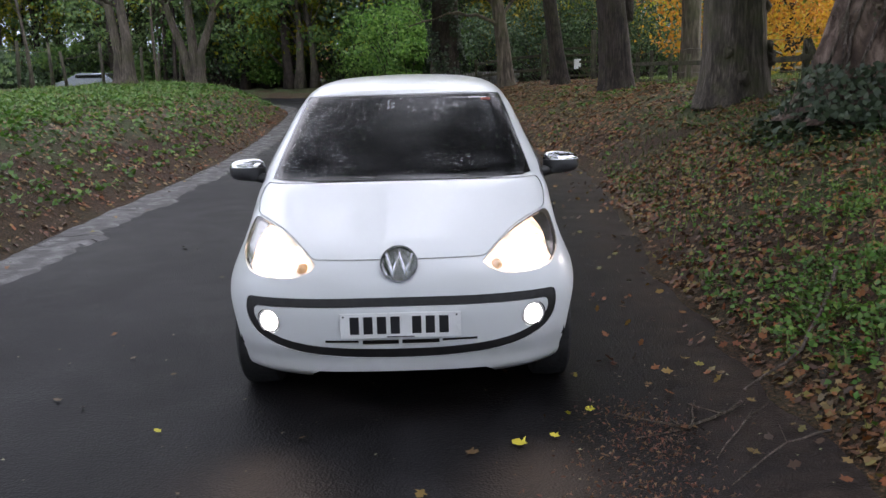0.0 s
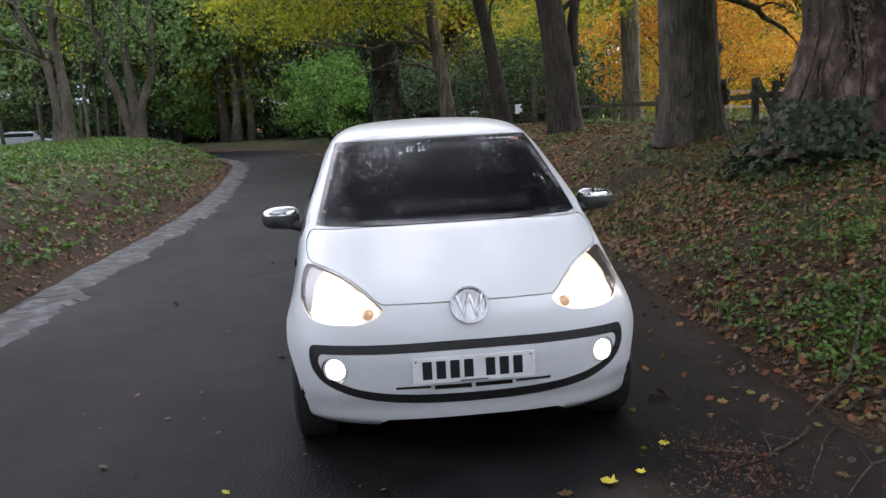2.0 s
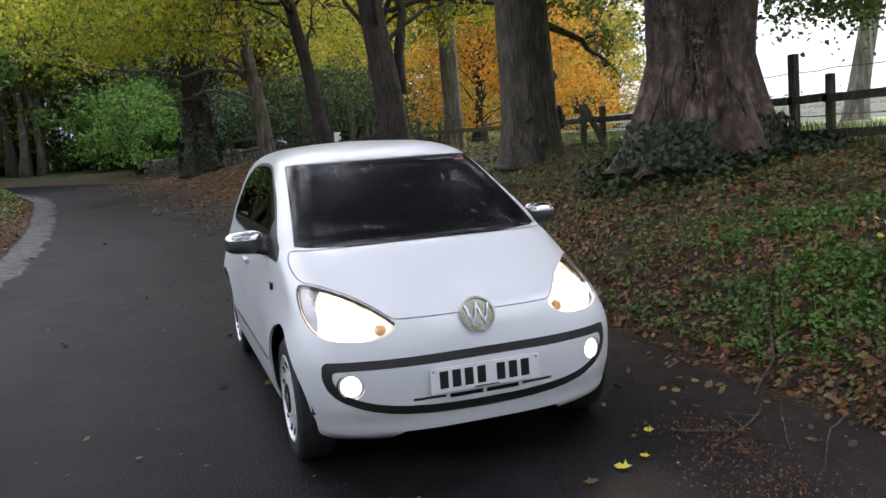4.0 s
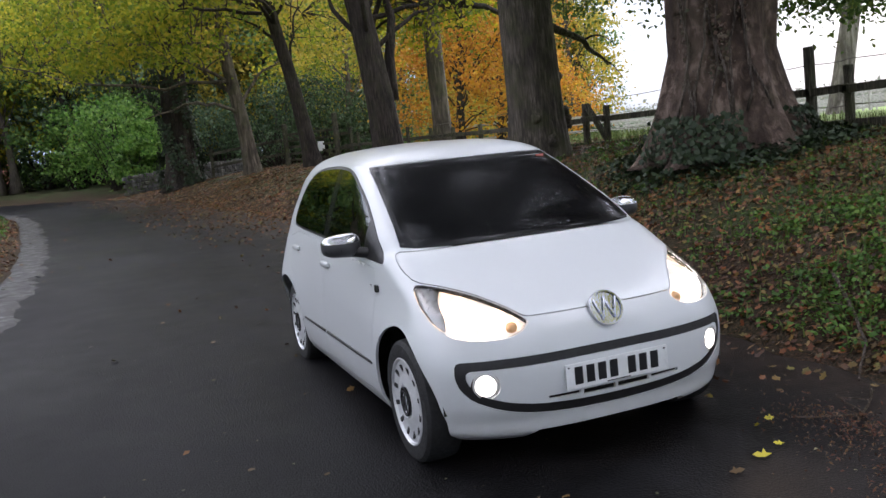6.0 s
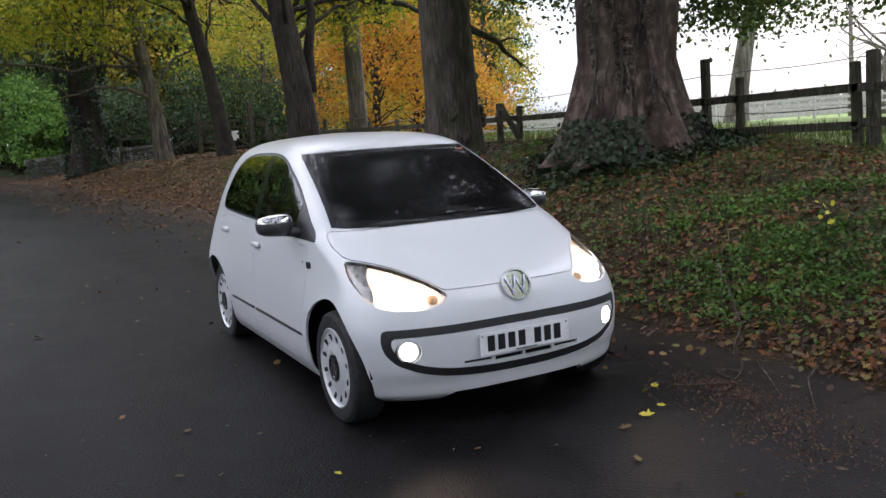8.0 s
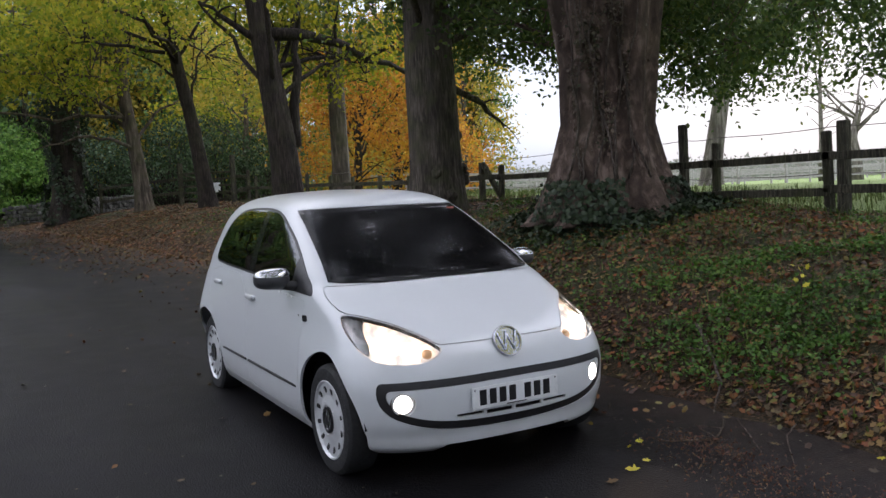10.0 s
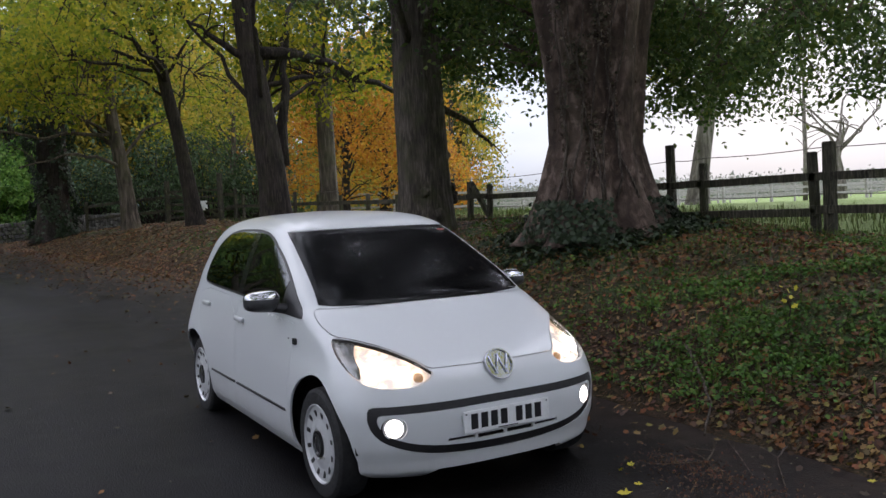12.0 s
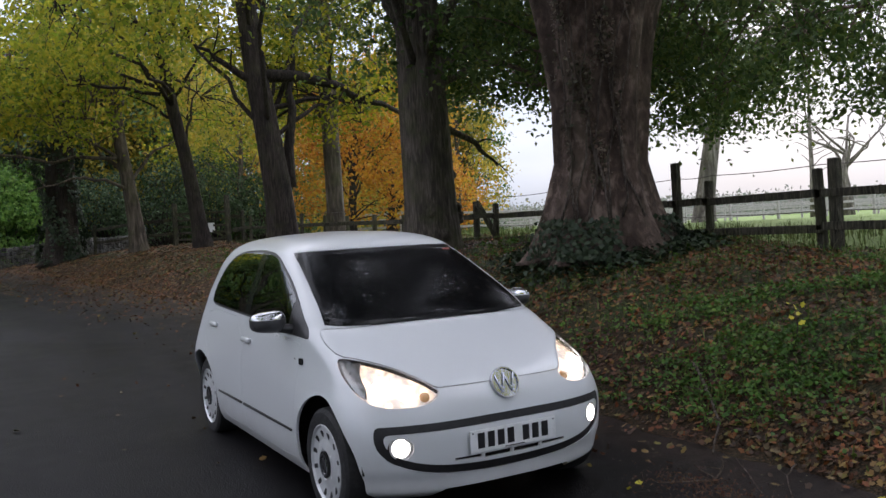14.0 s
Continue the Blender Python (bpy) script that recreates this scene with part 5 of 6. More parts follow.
# the autumn trees beyond the fence
backdrop_tree(11.2, 28.0, 7.0, 3.6, LEAF_ORANGE, BARK_DARK, 201, 130, 70, .17, .12, "autumn_tree", "orange autumn tree beyond the fence")
backdrop_tree(14.2, 30.5, 8.0, 3.4, LEAF_ORANGE, BARK_DARK, 202, 130, 60, .18, .15, "autumn_tree", "orange autumn tree beyond the fence")
backdrop_tree(18.5, 33.0, 3.4, 2.4, LEAF_ORANGE, BARK_DARK, 203, 50, 55, .18, .12, "autumn_tree", "orange autumn tree beyond the fence")
backdrop_tree(17.0, 41.0, 3.7, 2.8, LEAF_YELLOW, BARK_DARK, 204, 70, 50, .2, .1, "autumn_tree", "yellow-green tree at the field's edge")
backdrop_tree(24.0, 46.0, 3.4, 2.8, LEAF_LIME, BARK_DARK, 205, 60, 50, .2, .1, "autumn_tree", "low yellow-green tree at the field's edge")
backdrop_tree(9.0, 36.0, 9.0, 3.6, LEAF_LIME_LIT, BARK_PALE, 206, 90, 55, .19, .3, "autumn_tree", "tall pale yellow tree behind the gate")

# the woods round the bend: one loop, many trees
wrng = np.random.default_rng(12)
for k in range(190):
    band_k = k % 4
    if k % 8 == 2:
        continue
    if band_k == 0:
        x, y = wrng.uniform(-34, 10), wrng.uniform(40, 52)
    elif band_k == 1:
        x, y = wrng.uniform(-46, 16), wrng.uniform(52, 72)
    else:
        x, y = (wrng.uniform(-52, -22), wrng.uniform(14, 36)) if band_k == 2 else (wrng.uniform(2, 34), wrng.uniform(46, 66))
    d, _, _ = road_gap(x, y)
    if d[0] < 2.0 or (-21 < x < -9 and 60 < y) or math.atan2(x + 2.4, y + 3.5) > radians(32.5):
        continue
    if x < 3:
        mat_k = (LEAF_WOOD, LEAF_GREEN, LEAF_WOOD, LEAF_GREEN, LEAF_LIME_LIT, LEAF_DARK)[int(wrng.integers(0, 6))]
    else:
        mat_k = (LEAF_DARK, LEAF_GREEN, LEAF_LIME, LEAF_YELLOW, LEAF_GREEN, LEAF_YELLOW)[int(wrng.integers(0, 6))]
    backdrop_tree(x, y, wrng.uniform(9, 13) if x > -9 else wrng.uniform(11, 16), wrng.uniform(2.8, 4.2), mat_k, (BARK_DARK, BARK_GREY)[k % 2], 300 + k, 72, 50, .27, .16, stem_r=wrng.uniform(.12, .3))
# slim poles among them, and a pair of stems by the bend
for k in range(70):
    x, y = (wrng.uniform(-26, 4), wrng.uniform(43, 56)) if k % 3 else (wrng.uniform(-34, -15), wrng.uniform(16, 34))
    d, _, _ = road_gap(x, y)
    if d[0] < 1.5:
        continue
    backdrop_tree(x, y, wrng.uniform(7, 11), wrng.uniform(1.2, 2.0), (LEAF_WOOD, LEAF_GREEN, LEAF_LIME_LIT)[k % 3], (BARK_GREY, BARK_DARK, BARK_PALE)[k % 3], 1300 + k, 22, 40, .2, .5, "slim_tree", "slim bare-stemmed woodland tree", stem_r=wrng.uniform(.07, .16))
backdrop_tree(-6.9, 43.0, 10, 2.4, LEAF_GREEN, BARK_GREY, 1401, 50, 44, .2, .45, "slim_tree", "grey twin-stemmed tree by the bend", stem_r=.24)
backdrop_tree(-6.2, 43.2, 10, 2.4, LEAF_LIME, BARK_GREY, 1402, 50, 44, .2, .5, "slim_tree", "grey twin-stemmed tree by the bend", stem_r=.2)
for k in range(120):
    x, y = (wrng.uniform(-30, 14), wrng.uniform(43.5, 50)) if k % 2 else (wrng.uniform(-34, -17), wrng.uniform(14, 33))
    if k % 6 == 0:
        x, y = wrng.uniform(6, 34), wrng.uniform(42, 52)
    if k % 6 == 3:
        x, y = wrng.uniform(-36, -16), wrng.uniform(44, 52)
    d, _, _ = road_gap(x, y)
    if d[0] < 2.6 or math.atan2(x + 2.4, y + 3.5) > radians(32.5):
        continue
    shrub(x, y, wrng.uniform(1.0, 2.0), wrng.uniform(1.2, 3.6), (LEAF_DARK, LEAF_GREEN, LEAF_WOOD, LEAF_DARK)[k % 4], 700 + k, 1100, .2)
for k, (x, y, r, h) in enumerate([(5.2, 34.5, 2.2, 4.2), (7.6, 35.5, 2.4, 4.6), (3.2, 37.5, 2.2, 4.0), (9.6, 34.5, 2.0, 3.4), (-1.5, 36.5, 1.8, 3.2), (-3.2, 41.0, 1.6, 3.0), (-.6, 34.6, 1.2, 1.6), (-.8, 39.5, 1.8, 3.2), (-2.5, 43.5, 2.0, 3.8), (.9, 42.0, 2.0, 3.9), (-4.8, 44.2, 1.8, 3.0), (-9.0, 44.8, 1.9, 2.6), (-11.5, 45.2, 2.0, 3.2), (-14, 46, 2, 3.0), (-.2, 36.2, 1.3, 2.2)]):
    shrub(x, y, r, h if k < 4 else h * 1.45, LEAF_DARK if k < 4 or k in (8, 10, 12) else LEAF_SHRUB, 800 + k, 4200 if k < 4 else 2400, .14 if k < 4 else .19)
# trees behind the camera, which close the lane and show in the glass
for k, (x, y, h) in enumerate([(6.5, -12, 10), (0.5, -32, 10), (-9, -26, 9), (8, -28, 10), (-3, -38, 11), (-8, -14, 10), (9, -4, 9), (5, -20, 10), (-13, -8, 9)]):
    backdrop_tree(x, y, h, 5.0, (LEAF_LIME, LEAF_GREEN)[k % 2], BARK_DARK, 900 + k, 90, 60, .26, .34, stem_r=.3)

# an unseen bough-heavy tree beside the camera, added to shade the near lane
tree((-6.8, -5.0), [(0, 0, 0), (.1, 0, 1.5), (.3, 0, 4.0), (.6, .2, 7.0), (1.0, .4, 9.5)], [.5, .4, .35, .28, .18], BARK_DARK,
    [((4.2, 0.0, 8.2), (4.6, 5.0, 1.3), 110, 240, .45, .14, LEAF_DARK), ((6.5, -5.0, 8.6), (4.2, 4.4, 1.3), 90, 220, .45, .14, LEAF_DARK), ((.5, 3.5, 7.2), (3.6, 4.5, 1.5), 80, 200, .45, .14, LEAF_GREEN)],
    37, "unseen tree added on the bank to shade the near lane", flute=(0.05, 5, 0.4), seg=24)
# pale tree and dead tree out in the field
tree((15.6, 13.4), [(0, 0, 0), (.1, -.05, 1.0), (.35, -.15, 2.6), (.7, -.25, 4.2), (.8, -.3, 7.0)], [.34, .25, .22, .18, .1], BARK_SILVER,
    [((.9, -.6, 5.6), (2.6, 2.6, 1.9), 90, 90, .40, .12, LEAF_BOUGH), ((-1.2, .6, 4.6), (1.6, 1.6, 1.2), 36, 80, .38, .12, LEAF_LIME)], 41, "pale-stemmed leafy tree in the field", name="field_tree", flute=(0.04, 4, 0.2), seg=24, limb_r=.04,
    limbs=[((.3, -.1, 2.4), (-.9, .3, 4.4), .08), ((.5, -.2, 3.3), (2.0, -.6, 5.0), .07)])
dead = empty("dead_tree", (38.6, 25.0, top_of_ground(38.6, 25.0)))
tagged(dead, "bare dead tree with antler-like boughs in the field", "tree")
dt, drg = Tubes(), np.random.default_rng(5)
dt.add([(0, 0, 0), (.1, 0, 1.2), (-.1, .1, 2.4), (.1, 0, 3.6)], [.30, .22, .19, .14], 14, fluted(.06, 5, .3, 2))
for k in range(11):
    a = k * .9
    q = Vector((0, 0, 1.8 + .17 * k))
    e = q + Vector((math.cos(a) * 1.9, math.sin(a) * 1.9, 1.0 + drg.uniform(0, 1.4)))
    ln = bend(q, e, drg, .35, 8)
    dt.add(ln, [.075 * (1 - .11 * j) for j in range(8)], 8)
    for _ in range(2):
        dt.add(bend(ln[4], ln[4] + Vector(drg.normal(size=3)) * .8 + Vector((0, 0, .5)), drg, .3, 5), [.04, .035, .03, .02, .012], 5)
dt.object("trunk", BARK_SILVER, dead)
snag = empty("bare_sapling", (45.6, 32.4, top_of_ground(45.6, 32.4)))
tagged(snag, "slim bare pale tree in the field", "tree")
dt = Tubes()
dt.add([(0, 0, 0), (.1, 0, 3), (.0, 0, 6), (.1, 0, 9)], [.17, .15, .12, .06], 10)
for k in range(16):
    q = Vector((0, 0, 2.4 + .4 * k))
    dt.add(bend(q, q + Vector((drg.normal() * 1.6, drg.normal() * 1.6, .6)), drg, .2, 6), [.035, .03, .025, .02, .015, .008], 5)
dt.object("trunk", BARK_SILVER, snag)

# ---------- fences, gate and wall ----------
FX = 6.1


def bar_between(a, b, wide, thick, bevel=.006):
    """A plank from a to b, set on edge."""
    a, b = Vector(a), Vector(b)
    d = b - a
    bm = box_bm(thick, d.length, wide, bevel=bevel, segs=1)
    turn = d.to_track_quat("Y", "Z").to_matrix().to_4x4()
    bmesh.ops.transform(bm, matrix=Matrix.Translation((a + b) / 2) @ turn, verts=bm.verts)
    return bm


fence = empty("field_fence", (0, 0, 0))
tagged(fence, "weathered post-and-rail timber fence with barbed wire", "fence")
POSTS = [(-3.1, 2.0, .05), (-1.2, 2.0, .05), (.7, 1.98, .05), (2.48, 2.05, .062), (2.66, 1.95, .05), (4.32, 1.925, .048), (4.88, 2.205, .055), (6.3, 1.95, .05), (7.70, 2.06, .055), (9.43, 1.875, .05), (10.1, 1.95, .055), (11.6, 1.85, .05),
         (13.15, 1.81, .05), (14.7, 1.87, .05), (16.3, 1.90, .05), (17.85, 1.97, .05), (19.65, 2.10, .05), (21.2, 2.1, .06), (22.9, 2.12, .05), (24.7, 2.2, .05)]
frg = np.random.default_rng(8)
for y, top, r in POSTS:
    z = top_of_ground(FX, y) - .1
    bm = box_bm(2 * r * .85, 2 * r, top - z, (0, 0, (top - z) / 2), .012, 1)
    bmesh.ops.transform(bm, matrix=Matrix.Translation((FX, y, z)) @ Matrix.Rotation(frg.normal() * .02, 4, "X"), verts=bm.verts)
    part("post", bm, WOOD_FENCE, fence)
ends = [-5.0] + [p[0] for k, p in enumerate(POSTS) if k not in (3,)] + [26.4]


def rail_z(y, top):
    return (1.655 if top else 1.29 - .011 * min(max(0, y - 2), 7)) + .012 * max(0, y - 13)


for k in range(len(ends) - 1):
    for top in (True, False):
        a, b = ends[k], ends[k + 1]
        part("rail", bar_between((FX - .06, a - .04, rail_z(a, top) + frg.normal() * .008), (FX - .06, b + .04, rail_z(b, top) + frg.normal() * .008), .095, .04), WOOD_FENCE, fence)
part("brace", bar_between((FX, 10.05, 1.93), (FX + .05, 9.25, 1.0), .09, .08), WOOD_FENCE, fence)
WIRE = plain_material("rusty_wire", (0.10, 0.08, 0.07), 0.6, 0.6)
for z in (1.99, 1.47):
    w = Tubes()
    run = [(FX + .03, ends[k] + (ends[k + 1] - ends[k]) * j / 4, z + .005 * max(0, ends[k] - 8) - .02 * math.sin(math.pi * j / 4)) for k in range(len(ends) - 1) for j in range(4)]
    w.add(run, [.005] * len(run), 4)
    w.object("wire", WIRE, fence)

gate = empty("field_gate", (0, 0, 0))
tagged(gate, "old grey five-bar field gate with a small white notice", "gate")
g0, g1 = Vector((5.85, 26.6, 0)), Vector((4.3, 28.0, 0))
gz0 = top_of_ground(5.1, 27.3)
for q, h in ((g0, 1.75), (g1, 1.55)):
    part("gate_post", box_bm(.17, .17, h + .2, (q.x, q.y, gz0 + h / 2 - .1), .02, 1), WOOD_FENCE, gate)
for k in range(5):
    z = gz0 + .22 + .235 * k
    part("gate_bar", bar_between(g0 + Vector((0, 0, z)), g1 + Vector((0, 0, z)), .075, .03), WOOD_FENCE, gate)
part("gate_brace", bar_between(g0 + Vector((0, -.03, gz0 + .2)), g1 + Vector((0, -.03, gz0 + 1.2)), .075, .025), WOOD_FENCE, gate)
part("gate_notice", box_bm(.24, .012, .34, (5.35, 26.98, gz0 + .62), .004), PLATE_WHITE, gate, "small white notice board")
link = empty("gate_side_fence", (0, 0, 0))
tagged(link, "short grey rail fence beside the gate", "fence")
for a, b in (((5.95, 26.5), (6.1, 25.6)), ((4.2, 28.1), (3.0, 29.6)), ((3.0, 29.6), (2.0, 31.6))):
    za, zb = top_of_ground(*a), top_of_ground(*b)
    part("post", box_bm(.11, .11, 1.3, (b[0], b[1], zb + .5), .015, 1), WOOD_FENCE, link)
    for h in (.45, .95):
        part("rail", bar_between((*a, za + h), (*b, zb + h), .1, .04), WOOD_FENCE, link)

STONE = bark_material("mossy_rubble_stone", (0.10, 0.10, 0.095), (0.25, 0.24, 0.23), 0.5, 9.0)
wall = empty("stone_wall", (0, 0, 0))
tagged(wall, "low mossy grey rubble wall by the bend", "wall")
srg = np.random.default_rng(31)
for row in range(5):
    for k in range(26):
        x = -1.3 + .2 * k + (.1 if row % 2 else 0)
        y = 33.0
        st = box_bm(.19 + srg.normal() * .015, .42, .15, bevel=.025, segs=1)
        bmesh.ops.translate(st, vec=(x, y + srg.normal() * .02, top_of_ground(x, y) + .05 + .155 * row), verts=st.verts)
        part("stone", st, STONE, wall)

# stakes along the top of the left-hand bank
stakes = empty("stake_fence", (0, 0, 0))
tagged(stakes, "leaning rough stakes with slack wire on the bank", "fence")
krg = np.random.default_rng(44)
prev = None
for k in range(14):
    t = k / 13
    x, y = -10.9 + 3.2 * t + krg.normal() * .12, 14.0 + 12.5 * t
    z = top_of_ground(x, y)
    h = krg.uniform(.85, 1.3)
    tb = Tubes()
    tip = Vector((x + krg.normal() * .1, y + krg.normal() * .1, z + h))
    tb.add([(x, y, z - .2), Vector((x, y, z)).lerp(tip, .5), tip], [.05, .047, .04], 8)
    tb.object("stake", WOOD_FENCE, stakes)
    if prev:
        wv = Tubes()
        wv.add([prev.lerp(tip, j / 4) - Vector((0, 0, .2 + .05 * math.sin(math.pi * j / 4))) for j in range(5)], [.006] * 5, 4, cap=False)
        wv.object("wire", WIRE, stakes)
    prev = tip

# paddock rails far out in the field
PADDOCK = plain_material("bleached_paddock_rail", (0.33, 0.31, 0.29), 0.8, vary=0.3)
for (ax, ay), (bx, by), n, h in (((14, 34), (60, 6), 24, 1.15), ((20, 52), (90, 16), 28, 1.2), ((30, 80), (150, 20), 30, 1.3)):
    pad = empty("paddock_fence", (0, 0, 0))
    tagged(pad, "pale paddock fence of posts and rails", "fence", "paddock fences")
    last = None
    for k in range(n + 1):
        x, y = ax + (bx - ax) * k / n, ay + (by - ay) * k / n
        z = top_of_ground(x, y)
        part("post", box_bm(.12, .12, h + .1, (x, y, z + h / 2), .01, 1), PADDOCK, pad)
        if last:
            for q in (.45, .8, 1.1):
                part("rail", bar_between((last[0], last[1], last[2] + q), (x, y, z + q), .11, .05), PADDOCK, pad)
        last = (x, y, z)
# hedges and far woods along the skyline, as uncountable growth
hrg = np.random.default_rng(91)
pts = []
for k in range(900):
    a = hrg.uniform(radians(20), radians(100))
    dist = hrg.uniform(150, 330)
    x, y = dist * math.sin(a), dist * math.cos(a)
    pts.append((x, y, 0.0, dist))
pz = ground_height(np.array([p[0] for p in pts]), np.array([p[1] for p in pts]))
cs = []
for (x, y, _, dist), z in zip(pts, pz):
    for _ in range(60):
        cs.append((x + hrg.normal() * 4.5, y + hrg.normal() * 4.5, z + abs(hrg.normal()) * 1.5))
v, f = leaf_arrays(np.array(cs), 0.9, hrg, 0.1)
# pale grey-brown puts the haze of the distance into the leaf colour
HAZE_WOOD = leaf_material("haze_pale_hedges", (0.26, 0.25, 0.24), (0.32, 0.29, 0.26), (0.24, 0.25, 0.22), glow=0.4)
tagged(mesh_object("far_hedges", v, f, HAZE_WOOD, smooth=False), "far hedges and copses across the fields, coloured pale for haze", "hedge", kind="stuff")

# ---------- house and car seen through the woods ----------
BRICK = plain_material("orange_red_brick", (0.42, 0.16, 0.09), 0.85, vary=0.25, scale=6, relief=0.4)
ROOF = plain_material("clay_roof_tiles", (0.30, 0.12, 0.08), 0.85, vary=0.3, scale=8, relief=0.4)
house = empty("brick_house", (-15.5, 80, top_of_ground(-15.5, 80)))
tagged(house, "orange brick house half hidden by the woods", "house")
part("wall", box_bm(11, 8, 5.2, (0, 0, 2.6)), BRICK, house)
bm = bmesh.new()
rv = [bm.verts.new(p) for p in ((-5.9, -4.5, 5.1), (5.9, -4.5, 5.1), (5.9, 4.5, 5.1), (-5.9, 4.5, 5.1), (-5.9, 0, 8.2), (5.9, 0, 8.2))]
for f in ((0, 1, 5, 4), (2, 3, 4, 5), (0, 4, 3), (1, 2, 5), (3, 2, 1, 0)):
    bm.faces.new([rv[k] for k in f])
part("roof", bm, ROOF, house)
for x in (-3.6, 0, 3.6):
    for z in (1.6, 4.0):
        w = part("window", box_bm(1.3, .12, 1.2, (x, -4.02, z), .02), PLATE_WHITE, house)
        part("pane", box_bm(1.1, .03, 1.0, (x, -4.10, z)), BLACK_GLOSS, w)

car2 = empty("distant_car", (-16.2, 39.3, road_top(-16.2, 39.3)), 80)
tagged(car2, "silver saloon car standing beyond the bend", "car")
SILVER_PAINT = plain_material("silver_car_paint", (0.42, 0.46, 0.50), 0.25, 0.6, 0.5)
bm = bmesh.new()
prof = [(-2.1, .35), (-2.15, .75), (-1.95, .92), (-1.15, 1.0), (-.55, 1.40), (.75, 1.43), (1.45, 1.05), (2.0, .98), (2.12, .70), (2.08, .32)]
a = [bm.verts.new((-.84 + .14 * (z > 1.1), y, z)) for y, z in prof]
b = [bm.verts.new((.84 - .14 * (z > 1.1), y, z)) for y, z in prof]
for k in range(len(prof)):
    j = (k + 1) % len(prof)
    bm.faces.new((a[k], a[j], b[j], b[k]))
bm.faces.new(a[::-1]), bm.faces.new(b)
bmesh.ops.bevel(bm, geom=bm.edges[:], offset=.05, segments=2, affect="EDGES")
part("body", bm, SILVER_PAINT, car2, smooth=True)
for s in (-1, 1):
    part("side_window", box_bm(.02, 1.5, .3, (.775 * s, .1, 1.18), .01), BLACK_GLOSS, car2)
    for y in (-1.35, 1.3):
        tb = lathe([(.19, -.09), (.30, -.1), (.32, 0), (.30, .1), (.19, .09)], 28)
        bmesh.ops.translate(tb, vec=(.76 * s, y, .32), verts=tb.verts)
        part("wheel", tb, RUBBER, car2)
    part("headlamp", box_bm(.3, .06, .14, (.62 * s, -2.09, .78), .02), CHROME, car2)
part("windscreen", bar_between((0, -1.08, 1.04), (0, -.58, 1.37), .03, 1.3), BLACK_GLOSS, car2)

# ---------- what lies on the ground ----------
lrg = np.random.default_rng(2024)


def on_ground(x, y):
    h = ground_height(x, y)
    d, s, al = road_gap(x, y)
    return np.where(d < .12, np.maximum(h, road_height(x, y)), h), d, s, al


def scatter(n, x0, x1, y0, y1, chance):
    """Random spots kept by a chance that depends on the place."""
    x, y = lrg.uniform(x0, x1, n), lrg.uniform(y0, y1, n)
    h, d, s, al = on_ground(x, y)
    ok = lrg.uniform(size=n) < chance(x, y, d, s)
    return np.stack([x, y, h], axis=1)[ok]


def greenness(x, y):
    """Where low plants crowd out the leaves on the right-hand verge."""
    g = np.exp(-((x - 3.1) / 1.1) ** 2 - ((y - .6) / 1.7) ** 2) * 1.2 + np.exp(-((x - 4.6) / 1.0) ** 2 - ((y + .6) / 1.6) ** 2) + .45 * np.exp(-((x - 2.6) / .6) ** 2 - ((y - 4.2) / 1.6) ** 2)
    return np.clip(g * (.38 + .75 * wave(x, y, 1.7, .6)) + .25 * wave(x, y, .9, 2.2) - .06, 0, 1) * (1 - .8 * smooth_step(1.8, 3.2, y))


def verge_litter(x, y, d, s):
    c = np.where(d > 0, .9 - .4 * greenness(x, y) * (s > 0), np.where(s > 0, .10 * np.exp(d / .3) + .005, .05 * np.exp(d / .2) + .003))
    shoulder = (s > 0) * (d < 0) * smooth_step(7, 14, y) * (1 - smooth_step(28, 32, y)) * np.exp(d / 1.2) * .55
    return c * (.55 + .45 * wave(x, y, .8, 1.4)) + shoulder


near = scatter(100000, -1.5, 6.4, -3.2, 7.5, verge_litter)
v, f = star_leaf_arrays(near + np.array((0, 0, .012)), .045, lrg, ground_normal(near[:, 0], near[:, 1]), .42)
tagged(mesh_object("fallen_leaves_near", v, f, LEAF_FALLEN, smooth=False), "brown and orange fallen leaves on the verge", "leaves", kind="stuff")
far_l = scatter(60000, -4.0, 6.6, 9.5, 33, lambda x, y, d, s: (s > 0) * np.where(d > -.2, .45, .22 * np.exp(d / .9) * smooth_step(11, 16, y)))
v, f = leaf_arrays(far_l + np.array((0, 0, .012)), .075, lrg, .75, .8, .2, ground_normal(far_l[:, 0], far_l[:, 1]))
tagged(mesh_object("leaf_litter", v, f, LEAF_FALLEN, smooth=False), "dense brown leaf litter under the roadside trees", "leaves", kind="stuff")
mid_l = scatter(165000, -9.5, 7.2, -12, 33, lambda x, y, d, s: verge_litter(x, y, d, s) * ((y > 7.3) | (x < -1.4) | (y < -3.2)))
v, f = leaf_arrays(mid_l + np.array((0, 0, .014)), .068, lrg, .72, .75, .2, ground_normal(mid_l[:, 0], mid_l[:, 1]))
tagged(mesh_object("fallen_leaves_beyond", v, f, LEAF_FALLEN, smooth=False), "brown fallen leaves on banks and lane", "leaves", kind="stuff")


def plants(name, n, x0, x1, y0, y1, chance, size, material, label, tall=.07, per=5):
    spots = scatter(n, x0, x1, y0, y1, chance)
    c = np.repeat(spots, per, axis=0)
    c = c + lrg.normal(size=c.shape) * np.array((.035, .035, 0)) + np.stack([np.zeros(len(c)), np.zeros(len(c)), lrg.uniform(.01, tall, len(c))], axis=1)
    v, f = leaf_arrays(c, size, lrg, .55, .75, .15)
    tagged(mesh_object(name, v, f, material, smooth=False), label, "plants", kind="stuff")


